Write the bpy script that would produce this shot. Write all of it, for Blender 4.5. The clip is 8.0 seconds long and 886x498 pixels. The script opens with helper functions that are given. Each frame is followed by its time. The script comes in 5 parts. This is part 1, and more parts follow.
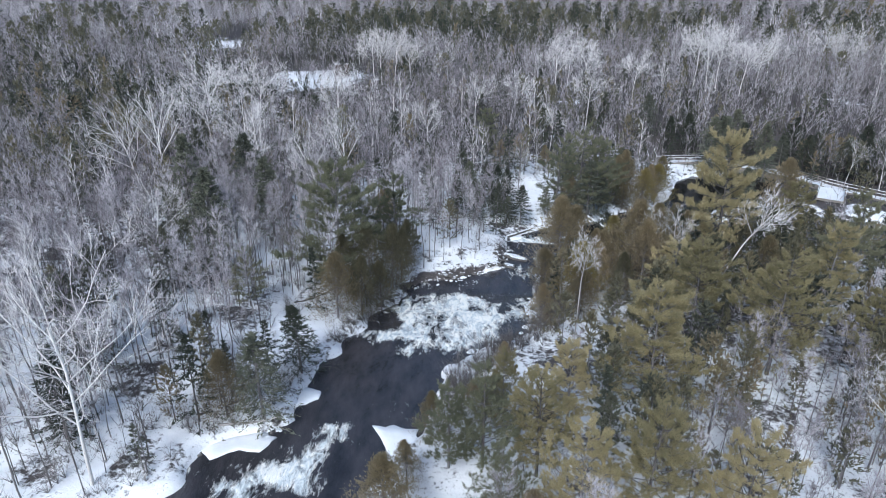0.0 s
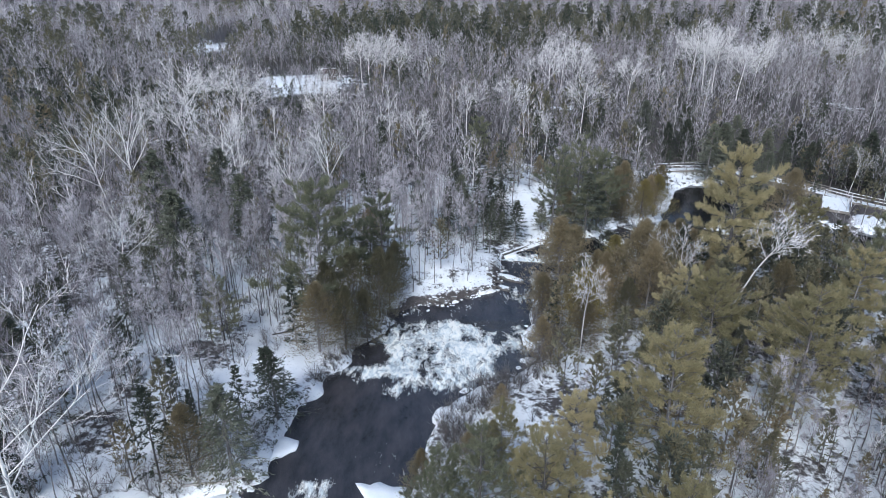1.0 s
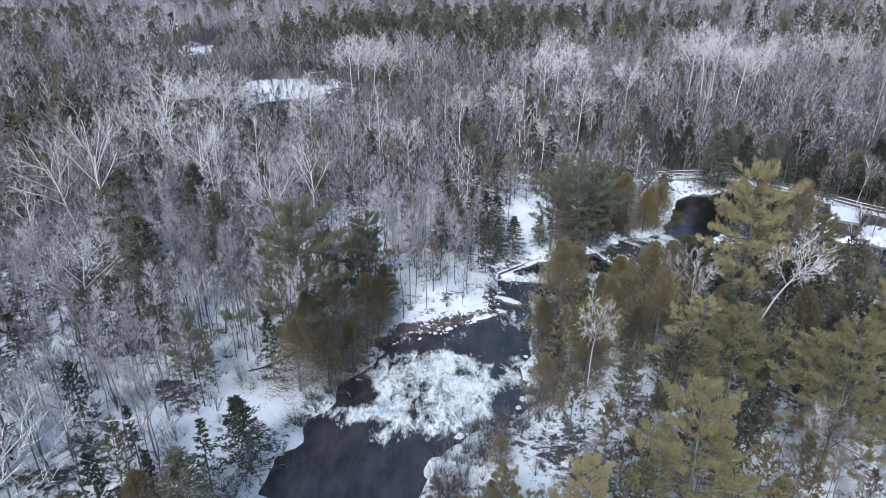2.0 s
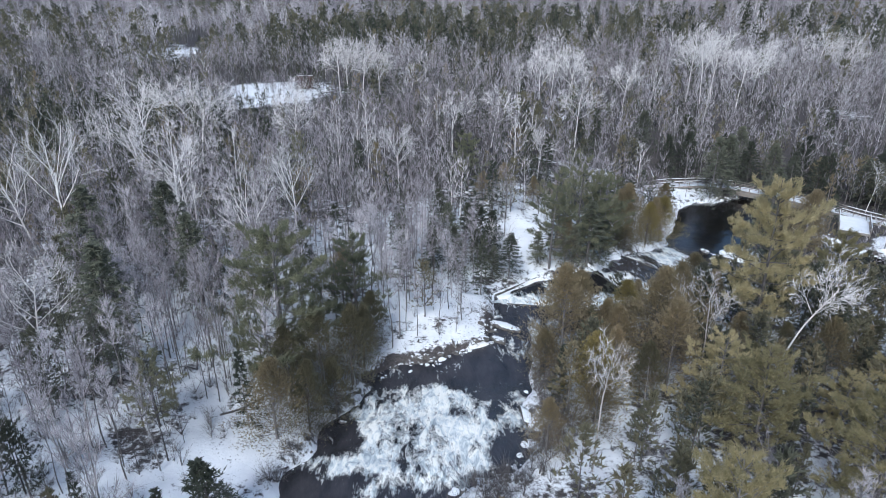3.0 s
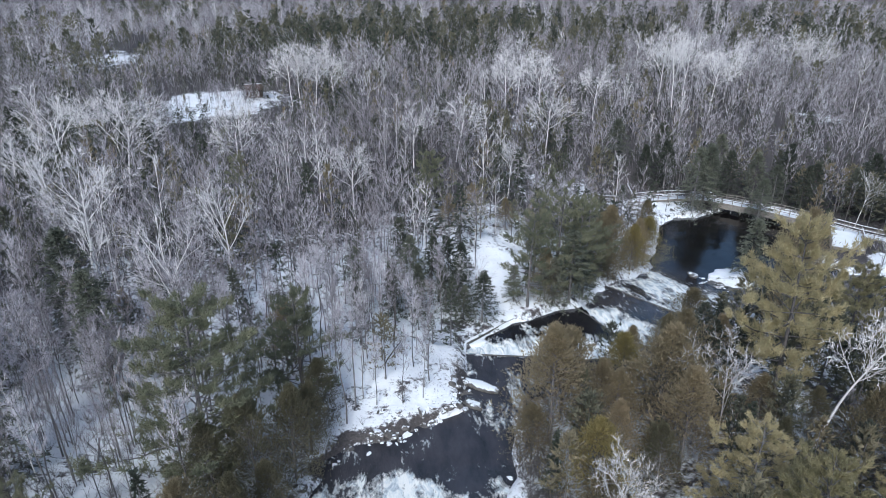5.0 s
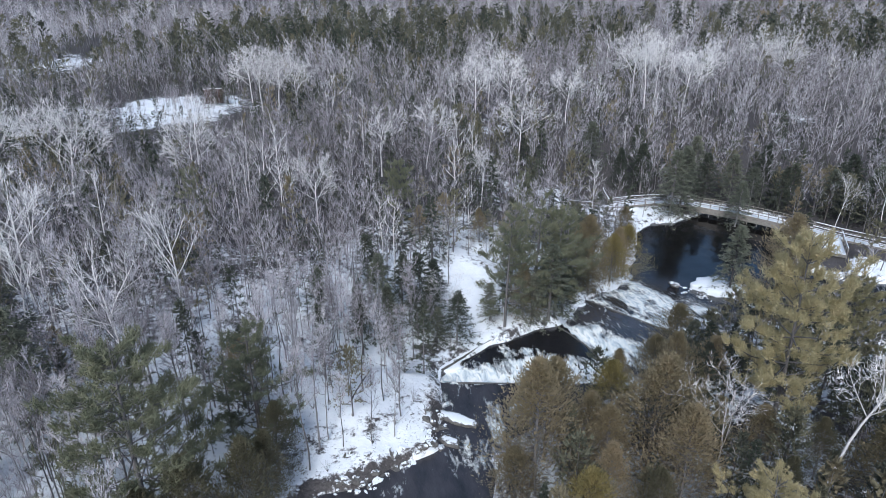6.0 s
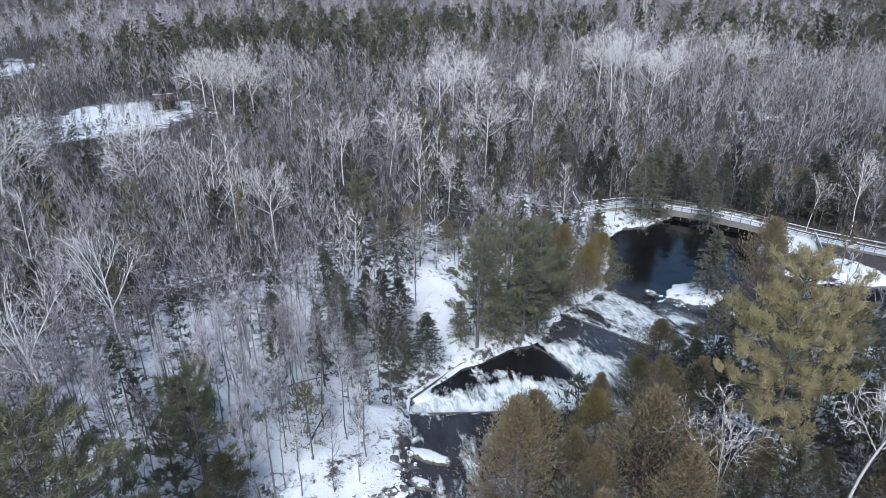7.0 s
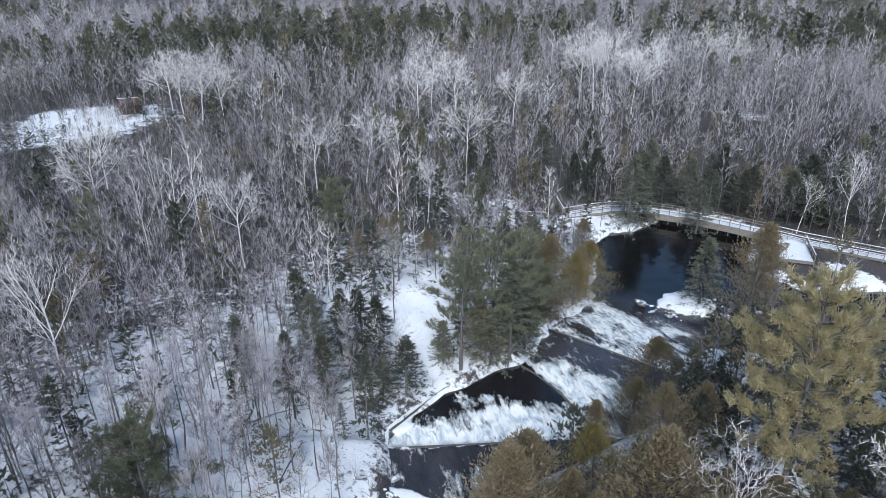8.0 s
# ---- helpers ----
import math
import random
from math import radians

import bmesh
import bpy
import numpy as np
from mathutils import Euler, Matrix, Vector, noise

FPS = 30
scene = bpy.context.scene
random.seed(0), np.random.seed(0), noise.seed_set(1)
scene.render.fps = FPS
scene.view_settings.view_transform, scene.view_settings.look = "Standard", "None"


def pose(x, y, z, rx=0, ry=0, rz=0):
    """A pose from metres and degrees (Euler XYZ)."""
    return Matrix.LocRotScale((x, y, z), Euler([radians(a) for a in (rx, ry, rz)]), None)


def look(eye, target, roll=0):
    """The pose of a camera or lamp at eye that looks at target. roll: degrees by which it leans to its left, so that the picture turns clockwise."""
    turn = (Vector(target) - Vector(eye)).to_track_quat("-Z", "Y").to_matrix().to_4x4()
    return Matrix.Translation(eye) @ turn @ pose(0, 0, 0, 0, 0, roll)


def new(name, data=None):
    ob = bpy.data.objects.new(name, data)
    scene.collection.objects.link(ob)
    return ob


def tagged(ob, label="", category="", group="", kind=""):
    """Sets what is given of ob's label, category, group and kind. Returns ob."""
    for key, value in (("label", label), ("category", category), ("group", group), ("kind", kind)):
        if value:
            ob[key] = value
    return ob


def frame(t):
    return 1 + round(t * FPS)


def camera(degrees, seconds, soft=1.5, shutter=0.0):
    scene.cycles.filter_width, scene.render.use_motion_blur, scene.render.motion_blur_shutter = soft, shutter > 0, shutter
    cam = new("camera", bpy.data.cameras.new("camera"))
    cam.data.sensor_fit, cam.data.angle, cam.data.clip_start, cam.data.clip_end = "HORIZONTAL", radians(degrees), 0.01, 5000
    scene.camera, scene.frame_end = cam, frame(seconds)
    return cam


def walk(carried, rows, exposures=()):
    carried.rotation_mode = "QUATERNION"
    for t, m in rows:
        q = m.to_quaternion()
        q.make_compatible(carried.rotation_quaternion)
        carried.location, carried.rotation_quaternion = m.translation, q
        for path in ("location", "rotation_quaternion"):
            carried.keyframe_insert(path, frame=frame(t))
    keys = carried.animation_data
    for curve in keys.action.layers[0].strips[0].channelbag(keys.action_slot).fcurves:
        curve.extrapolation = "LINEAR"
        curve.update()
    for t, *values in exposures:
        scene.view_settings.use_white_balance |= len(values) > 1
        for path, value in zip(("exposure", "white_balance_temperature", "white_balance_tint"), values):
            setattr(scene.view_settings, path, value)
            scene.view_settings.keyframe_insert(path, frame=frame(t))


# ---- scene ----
cam = camera(69.9, 8.0, soft=0.6)
METRES, EYE, TILT, LEAN, TURN = 44.0, 34.0, -24.0, 0.0, 0.0
ROWS = [
    (0.0, 0.0, 0.0, 0.0, -0.0, 0.0, 0.0),
    (0.5, 0.0013, 0.0589, 0.0298, -0.42, 0.02, 0.21),
    (1.0, 0.0032, 0.1179, 0.0594, -0.76, 0.03, 0.38),
    (1.5, 0.0056, 0.1766, 0.0887, -1.12, 0.03, 0.55),
    (3.0, 0.0134, 0.3611, 0.1696, -2.0, 0.04, 0.98),
    (3.5, 0.017, 0.4245, 0.1945, -2.73, 0.04, 1.34),
    (4.0, 0.0218, 0.4868, 0.2187, -3.43, 0.07, 1.71),
    (4.5, 0.0267, 0.5461, 0.2438, -4.22, 0.06, 2.08),
    (6.0, 0.0509, 0.7129, 0.3088, -7.59, -0.06, 3.71),
    (6.5, 0.0612, 0.7656, 0.3279, -9.2, -0.16, 4.47),
    (7.0, 0.0726, 0.8167, 0.3457, -10.51, -0.26, 5.12),
    (7.5, 0.0856, 0.8661, 0.3632, -11.54, -0.36, 5.62),
    (8.0, 0.0972, 0.9168, 0.3773, -12.24, -0.42, 5.96),
]
walk(cam, [(t, pose(0, 0, EYE, TILT, LEAN, TURN) @ pose(METRES * x, METRES * y, METRES * z, 90 + pitch, roll, yaw)) for t, x, y, z, yaw, pitch, roll in ROWS],
     exposures=[(0.0, 0.70, 5580, 5), (8.0, 0.70, 5580, 5)])

# ---- world, sun and exposure ----
world = bpy.data.worlds.new("overcast_sky")
scene.world = world
world.use_nodes = True
wn, wl_ = world.node_tree.nodes, world.node_tree.links
sky = wn.new("ShaderNodeTexSky")
sky.sky_type, sky.sun_disc = "NISHITA", False
sky.sun_elevation, sky.sun_rotation = radians(38), radians(200)
sky.air_density, sky.dust_density, sky.ozone_density = 1.0, 3.0, 1.0
wl_.new(sky.outputs[0], wn["Background"].inputs[0])
wn["Background"].inputs[1].default_value = 0.10
sun_data = bpy.data.lights.new("sun", "SUN")
sun_data.energy, sun_data.angle, sun_data.color = 1.5, radians(16), (1.0, 0.97, 0.94)
sun = new("sun", sun_data)
sun.matrix_world = look((-20, -60, 60), (0, 0, 0))


# ---- materials ----
def nodes_of(name, rough=0.9):
    m = bpy.data.materials.new(name)
    m.use_nodes = True
    n, l = m.node_tree.nodes, m.node_tree.links
    b = n["Principled BSDF"]
    b.inputs["Roughness"].default_value = rough
    b.inputs["Specular IOR Level"].default_value = 0.25
    return m, n, l, b


def noise_node(n, l, scale, detail=4.0, rough=0.6, vec=None):
    t = n.new("ShaderNodeTexNoise")
    t.inputs["Scale"].default_value = scale
    t.inputs["Detail"].default_value = detail
    t.inputs["Roughness"].default_value = rough
    if vec is not None:
        l.new(vec, t.inputs["Vector"])
    return t.outputs["Fac"]


def ramp(n, l, fac, *stops):
    r = n.new("ShaderNodeValToRGB")
    while len(r.color_ramp.elements) < len(stops):
        r.color_ramp.elements.new(0.5)
    for e, (p, c) in zip(r.color_ramp.elements, stops):
        e.position, e.color = p, (*c, 1) if len(c) == 3 else c
    l.new(fac, r.inputs[0])
    return r.outputs[0]


def math_node(n, l, op, a, b=None, clamp=False):
    q = n.new("ShaderNodeMath")
    q.operation, q.use_clamp = op, clamp
    for i, v in enumerate((a, b)):
        if v is None:
            continue
        if isinstance(v, (int, float)):
            q.inputs[i].default_value = v
        else:
            l.new(v, q.inputs[i])
    return q.outputs[0]


def mix_node(n, l, fac, a, b):
    q = n.new("ShaderNodeMix")
    q.data_type = "RGBA"
    for sock, v in ((q.inputs[0], fac), (q.inputs[6], a), (q.inputs[7], b)):
        if isinstance(v, tuple):
            sock.default_value = (*v, 1)
        elif isinstance(v, (int, float)):
            sock.default_value = v
        else:
            l.new(v, sock)
    return q.outputs[2]


def bump(n, l, b, height, strength, distance):
    q = n.new("ShaderNodeBump")
    q.inputs["Strength"].default_value, q.inputs["Distance"].default_value = strength, distance
    l.new(height, q.inputs["Height"])
    l.new(q.outputs[0], b.inputs["Normal"])


def world_pos(n):
    return n.new("ShaderNodeNewGeometry").outputs["Position"]


def tint_value(n, l):
    """One number for each tree: its own, and for joined woods the one stored with its corners."""
    o = n.new("ShaderNodeObjectInfo").outputs["Random"]
    a = n.new("ShaderNodeAttribute")
    a.attribute_name = "tint"
    return math_node(n, l, "FRACT", math_node(n, l, "ADD", o, a.outputs["Fac"]))


def plant_material(name, stops, rough=0.85, scale=1.3, spread=0.35, thin=0.0):
    """A colour that varies from tree to tree, and more finely within each."""
    m, n, l, b = nodes_of(name, rough)
    t = tint_value(n, l)
    f = noise_node(n, l, scale, 3.0, 0.6, world_pos(n))
    v = math_node(n, l, "ADD", math_node(n, l, "MULTIPLY", t, 1 - spread), math_node(n, l, "MULTIPLY", f, spread))
    colour = ramp(n, l, v, *stops)
    l.new(colour, b.inputs["Base Color"])
    if thin:
        # thin leaves pass part of the light on to their far side
        glow, mixed = n.new("ShaderNodeBsdfTranslucent"), n.new("ShaderNodeMixShader")
        l.new(colour, glow.inputs["Color"])
        mixed.inputs[0].default_value = thin
        l.new(b.outputs[0], mixed.inputs[1]), l.new(glow.outputs[0], mixed.inputs[2])
        l.new(mixed.outputs[0], n["Material Output"].inputs["Surface"])
    return m


M = {}
M["bark_grey"] = plant_material("grey_bark", [(0.1, (0.06, 0.054, 0.052)), (0.5, (0.15, 0.138, 0.137)), (0.9, (0.32, 0.305, 0.305))], scale=3, spread=0.45)
M["twig_grey"] = plant_material("grey_twigs", [(0.15, (0.19, 0.172, 0.186)), (0.5, (0.40, 0.372, 0.398)), (0.85, (0.60, 0.57, 0.60))])
M["bark_birch"] = plant_material("white_birch_bark", [(0.2, (0.25, 0.23, 0.22)), (0.34, (0.70, 0.68, 0.66)), (0.9, (0.84, 0.82, 0.80))], scale=5, spread=0.7)
M["twig_birch"] = plant_material("pale_birch_twigs", [(0.1, (0.58, 0.55, 0.55)), (0.9, (0.80, 0.77, 0.77))])
M["bark_dead"] = plant_material("weathered_dead_wood", [(0.1, (0.34, 0.32, 0.31)), (0.9, (0.56, 0.53, 0.52))], scale=5, spread=0.5)
M["pine"] = plant_material("yellow_green_pine_needles", [(0.15, (0.22, 0.204, 0.118)), (0.5, (0.41, 0.355, 0.202)), (0.85, (0.62, 0.53, 0.32))], scale=0.9, spread=0.6, thin=0.5)
M["pine_dark"] = plant_material("grey_green_pine_needles", [(0.15, (0.11, 0.118, 0.080)), (0.5, (0.19, 0.192, 0.126)), (0.85, (0.29, 0.275, 0.18))], scale=0.9, spread=0.6, thin=0.3)
M["cedar_gold"] = plant_material("golden_green_cedar_sprays", [(0.15, (0.16, 0.145, 0.062)), (0.5, (0.27, 0.225, 0.095)), (0.85, (0.39, 0.31, 0.14))], scale=0.9, spread=0.6, thin=0.5)
M["cedar_dark"] = plant_material("dark_olive_cedar_sprays", [(0.15, (0.105, 0.10, 0.064)), (0.5, (0.18, 0.163, 0.104)), (0.85, (0.27, 0.23, 0.148))], scale=0.9, spread=0.6, thin=0.5)
M["cedar"] = plant_material("bronze_green_cedar_sprays", [(0.15, (0.165, 0.143, 0.088)), (0.5, (0.29, 0.238, 0.15)), (0.85, (0.43, 0.34, 0.22))], scale=0.9, spread=0.55, thin=0.5)
M["spruce"] = plant_material("dark_green_spruce_needles", [(0.15, (0.040, 0.048, 0.037)), (0.5, (0.070, 0.078, 0.059)), (0.85, (0.12, 0.125, 0.092))], scale=0.9, spread=0.5, thin=0.25)
M["spruce_grey"] = plant_material("grey_green_spruce_needles", [(0.15, (0.085, 0.094, 0.074)), (0.5, (0.145, 0.152, 0.115)), (0.85, (0.22, 0.215, 0.165))], scale=0.9, spread=0.5, thin=0.25)
M["far_conifer"] = plant_material("mixed_conifer_needles", [(0.1, (0.070, 0.076, 0.060)), (0.45, (0.128, 0.128, 0.092)), (0.75, (0.195, 0.175, 0.115)), (0.95, (0.27, 0.21, 0.135))], scale=0.3, spread=0.25, thin=0.3)


def snow_ground():
    m, n, l, b = nodes_of("patchy_snow_over_litter_and_painted_shade", 0.8)
    p = world_pos(n)
    big = noise_node(n, l, 0.16, 5, 0.65, p)
    fine = noise_node(n, l, 1.7, 6, 0.7, p)
    k = math_node(n, l, "ADD", math_node(n, l, "MULTIPLY", big, 0.5), math_node(n, l, "MULTIPLY", fine, 0.5))
    # Leaf litter tone, which also paints shade between the trees into the floor.
    litter = ramp(n, l, noise_node(n, l, 5.0, 4, 0.7, p), (0.3, (0.040, 0.036, 0.036)), (0.7, (0.115, 0.102, 0.100)))
    white = ramp(n, l, noise_node(n, l, 0.5, 4, 0.6, p), (0.3, (0.77, 0.785, 0.82)), (0.7, (0.90, 0.905, 0.92)))
    wood = n.new("ShaderNodeAttribute")
    wood.attribute_name = "litter"
    cut = math_node(n, l, "SUBTRACT", k, math_node(n, l, "MULTIPLY", wood.outputs["Fac"], 0.135))
    mask = ramp(n, l, cut, (0.36, (0, 0, 0)), (0.43, (1, 1, 1)))
    specks = ramp(n, l, math_node(n, l, "ADD", math_node(n, l, "MULTIPLY", noise_node(n, l, 4.5, 3, 0.6, p), 0.7), math_node(n, l, "MULTIPLY", noise_node(n, l, 0.35, 2, 0.5, p), 0.3)), (0.61, (1, 1, 1)), (0.65, (0.3, 0.3, 0.3)))
    mask = math_node(n, l, "MULTIPLY", mask, specks)
    l.new(mix_node(n, l, mask, litter, white), b.inputs["Base Color"])
    bump(n, l, b, fine, 0.5, 0.25)
    return m


def water_mat():
    m, n, l, b = nodes_of("peaty_water_with_foam_and_painted_sheen", 0.08)
    b.inputs["Specular IOR Level"].default_value = 0.5
    p = world_pos(n)
    a = n.new("ShaderNodeAttribute")
    a.attribute_name = "foam"
    stretch = n.new("ShaderNodeMapping")
    stretch.inputs["Scale"].default_value = (1.0, 0.42, 1.0)
    stretch.inputs["Rotation"].default_value = (0, 0, radians(-25))
    l.new(p, stretch.inputs["Vector"])
    n1 = noise_node(n, l, 0.95, 9, 0.66, stretch.outputs[0])
    n1.node.inputs["Distortion"].default_value = 0.7
    n2 = noise_node(n, l, 4.2, 6, 0.7, stretch.outputs[0])
    n2.node.inputs["Distortion"].default_value = 0.4
    nn = math_node(n, l, "ADD", math_node(n, l, "MULTIPLY", n1, 0.68), math_node(n, l, "MULTIPLY", n2, 0.32))
    v = math_node(n, l, "ADD", math_node(n, l, "MULTIPLY", a.outputs["Fac"], 0.95), math_node(n, l, "SUBTRACT", math_node(n, l, "MULTIPLY", nn, 3.5), 2.03))
    mask = ramp(n, l, v, (0.03, (0, 0, 0)), (0.2, (0.32, 0.32, 0.32)), (0.46, (1, 1, 1)))
    billow = noise_node(n, l, 1.5, 7, 0.62, stretch.outputs[0])
    billow.node.inputs["Distortion"].default_value = 0.9
    foam_col = ramp(n, l, billow, (0.34, (0.38, 0.43, 0.46)), (0.45, (0.68, 0.72, 0.73)), (0.56, (0.93, 0.92, 0.87)))
    # Lighter streaks paint the sky's sheen into the peaty water's own colour.
    deep = ramp(n, l, noise_node(n, l, 0.5, 6, 0.62, stretch.outputs[0]), (0.35, (0.022, 0.022, 0.026)), (0.68, (0.062, 0.059, 0.066)))
    calm = n.new("ShaderNodeAttribute")
    calm.attribute_name = "calm"
    # In still pools the painted sheen gives way to near black.
    deep = mix_node(n, l, calm.outputs["Fac"], deep, (0.005, 0.0045, 0.005))
    l.new(mix_node(n, l, mask, deep, foam_col), b.inputs["Base Color"])
    l.new(ramp(n, l, mask, (0, (0.10, 0.10, 0.10)), (0.6, (0.75, 0.75, 0.75))), b.inputs["Roughness"])
    rip = noise_node(n, l, 2.2, 5, 0.6, stretch.outputs[0])
    rip = math_node(n, l, "MULTIPLY", rip, math_node(n, l, "SUBTRACT", 1.0, math_node(n, l, "MULTIPLY", calm.outputs["Fac"], 0.9)))
    bump(n, l, b, math_node(n, l, "ADD", rip, math_node(n, l, "MULTIPLY", nn, math_node(n, l, "MULTIPLY", mask, 0.45))), 0.6, 0.2)
    return m


def stone_mat():
    m, n, l, b = nodes_of("wet_grey_stone_with_snow_on_top", 0.7)
    p = world_pos(n)
    stone = ramp(n, l, noise_node(n, l, 3.0, 5, 0.65, p), (0.3, (0.05, 0.045, 0.042)), (0.7, (0.17, 0.16, 0.15)))
    up = n.new("ShaderNodeSeparateXYZ")
    l.new(n.new("ShaderNodeNewGeometry").outputs["Normal"], up.inputs[0])
    k = math_node(n, l, "ADD", up.outputs[2], math_node(n, l, "MULTIPLY", noise_node(n, l, 2.5, 4, 0.6, p), 0.5))
    k = math_node(n, l, "SUBTRACT", k, math_node(n, l, "MULTIPLY", n.new("ShaderNodeObjectInfo").outputs["Random"], 0.32))
    mask = ramp(n, l, k, (0.92, (0, 0, 0)), (1.06, (1, 1, 1)))
    l.new(mix_node(n, l, mask, stone, (0.82, 0.84, 0.87)), b.inputs["Base Color"])
    bump(n, l, b, noise_node(n, l, 6, 4, 0.6, p), 0.4, 0.08)
    return m


def plain_mat(name, c0, c1, scale, rough=0.85, bump_at=0.2):
    m, n, l, b = nodes_of(name, rough)
    p = world_pos(n)
    f = noise_node(n, l, scale, 5, 0.65, p)
    l.new(ramp(n, l, f, (0.3, c0), (0.7, c1)), b.inputs["Base Color"])
    bump(n, l, b, f, bump_at, 0.05)
    return m


M["ground"] = snow_ground()
M["water"] = water_mat()
M["stone"] = stone_mat()
M["snow"] = plain_mat("fresh_snow", (0.76, 0.78, 0.82), (0.86, 0.87, 0.89), 1.2, 0.7, 0.5)
M["concrete"] = plain_mat("weathered_dark_concrete", (0.07, 0.065, 0.06), (0.17, 0.16, 0.145), 2.5)
M["timber"] = plain_mat("silvered_grey_timber", (0.17, 0.152, 0.135), (0.33, 0.30, 0.27), 4.0)
M["timber_dark"] = plain_mat("damp_brown_timber", (0.06, 0.05, 0.042), (0.14, 0.115, 0.095), 4.0)


# ---- the lie of the land ----
def lattice(x, y, size, seed):
    """Smooth noise between -1 and 1, over arrays."""
    u, v = np.asarray(x, float) / size + seed * 17.3, np.asarray(y, float) / size - seed * 9.1
    i, j = np.floor(u), np.floor(v)
    f, g = u - i, v - j
    f, g = f * f * (3 - 2 * f), g * g * (3 - 2 * g)

    def h(a, b):
        s = np.sin(a * 127.1 + b * 311.7 + seed * 74.7) * 43758.5453
        return 2 * (s - np.floor(s)) - 1
    return (h(i, j) * (1 - f) + h(i + 1, j) * f) * (1 - g) + (h(i, j + 1) * (1 - f) + h(i + 1, j + 1) * f) * g


def smooth(a, b, v):
    k = np.clip((np.asarray(v, float) - a) / (b - a), 0, 1)
    return k * k * (3 - 2 * k)


LEFT_BANK = [(-60, 8), (-40, 20), (-27, 29), (-19.8, 34), (-19, 38.3), (-15, 40.2), (-12.5, 41.5), (-13.2, 45), (-11.8, 50.5), (-9.6, 53.2),
             (-8.2, 57.5), (-6.8, 62), (-4.8, 66.8), (-2.6, 70.6), (1.2, 71), (3.6, 72.3), (7.3, 74.2), (8.2, 78.5), (8.9, 82.9), (9.4, 85.4),
             (15.1, 89.9), (17.5, 90.3), (20.8, 92), (23.5, 92.5), (25, 94), (27, 97), (31.5, 101.4), (36.2, 105.4), (40.8, 111.6), (44.6, 120),
             (50.1, 129.4), (53.4, 131.6), (57, 130.9), (61, 131.8), (64, 134.6), (70, 136)]
RIGHT_BANK = [(76, 129), (72, 120.5), (67, 113), (69, 107), (77, 103.5), (100, 97), (140, 90), (140, 78), (100, 87), (76, 92), (62, 95), (52, 96),
              (48, 93.5), (42.5, 90), (36, 85), (29, 79.5), (23, 77.5), (17.5, 76), (14.5, 74), (11.5, 71.5), (10.4, 65), (10.3, 58.5),
              (7.2, 54), (3.9, 52), (0.6, 48.5), (-0.3, 43), (-3.3, 36), (-6, 32), (-14, 24), (-28, 14), (-48, 2)]
RIVER = np.array(LEFT_BANK + RIGHT_BANK, float)


def outside(x, y, poly=RIVER):
    """Metres to the outline of poly: plus outside, minus inside."""
    x, y = np.asarray(x, float), np.asarray(y, float)
    best, inside = np.full(x.shape, 1e9), np.zeros(x.shape, bool)
    for (ax, ay), (bx, by) in zip(poly, np.roll(poly, -1, 0)):
        dx, dy = bx - ax, by - ay
        k = np.clip(((x - ax) * dx + (y - ay) * dy) / (dx * dx + dy * dy), 0, 1)
        best = np.minimum(best, (x - ax - k * dx) ** 2 + (y - ay - k * dy) ** 2)
        if dy:
            inside ^= ((ay > y) != (by > y)) & (x < (y - ay) * dx / dy + ax)
    d = np.sqrt(best)
    return np.where(inside, -d, d)


def steps(x, y):
    """Metres beyond each of the three sills, downstream."""
    return (y - (82.8 - 0.17 * (x - 9)), x - (26 - 0.17 * (y - 82.7)) + 0.05 * np.maximum(0, y - 88) ** 2 * 0.3, (x - 36) * 0.8 + (y - 90.6) * 0.6)


def water_level(x, y):
    a, b, c = steps(x, y)
    z = np.interp(y, [30, 54, 67], [0.25, 0, -1.7]) - 0.75 * smooth(-0.1, 1.2, a)
    z = z - (a > 0) * (0.45 * smooth(-0.1, 1.0, b) + 0.6 * smooth(1, 9, b))
    return z - (0.8 * smooth(-0.1, 1.2, c) + 1.6 * smooth(1, 12, c) + 1.4 * smooth(10, 17, c))


def land(x, y, d=None):
    x, y = np.asarray(x, float), np.asarray(y, float)
    if d is None:
        d = outside(x, y)
    r = np.hypot(x, y - 30)
    plain = 2.6 + 1.6 * lattice(x, y, 45, 1) + 0.5 * lattice(x, y, 11, 2) - 5.5 * np.exp(-((x - 70) ** 2 + (y - 135) ** 2) / 55 ** 2)
    plain = plain + np.interp(r, [0, 260, 420, 600, 900, 1500], [0, 0, 3, 16, 42, 60]) + smooth(250, 500, r) * 6 * lattice(x, y, 160, 3)
    left = smooth(-12, 6, 0.75 * y - x - 52)
    near = water_level(x, y) + 0.75 + (0.07 + 0.07 * left) * np.maximum(d, 0) + 0.22 * lattice(x, y, 2.6, 4) * smooth(0, 2, d)
    z = near + (plain - near) * smooth(6, 42, d)
    ragged = 0.75 * lattice(x, y, 2.9, 6) + 0.45 * lattice(x, y, 1.4, 7)
    ragged = ragged * (1 - smooth(73, 78, y) * (1 - smooth(92.5, 96, y)) * (1 - smooth(26, 30, x)))
    return z - 1.7 * (1 - smooth(-1.1, 0.5 + 0.4 * lattice(x, y, 1.7, 5), d + ragged))


def land_at(x, y):
    return float(land(np.array([x]), np.array([y]))[0])


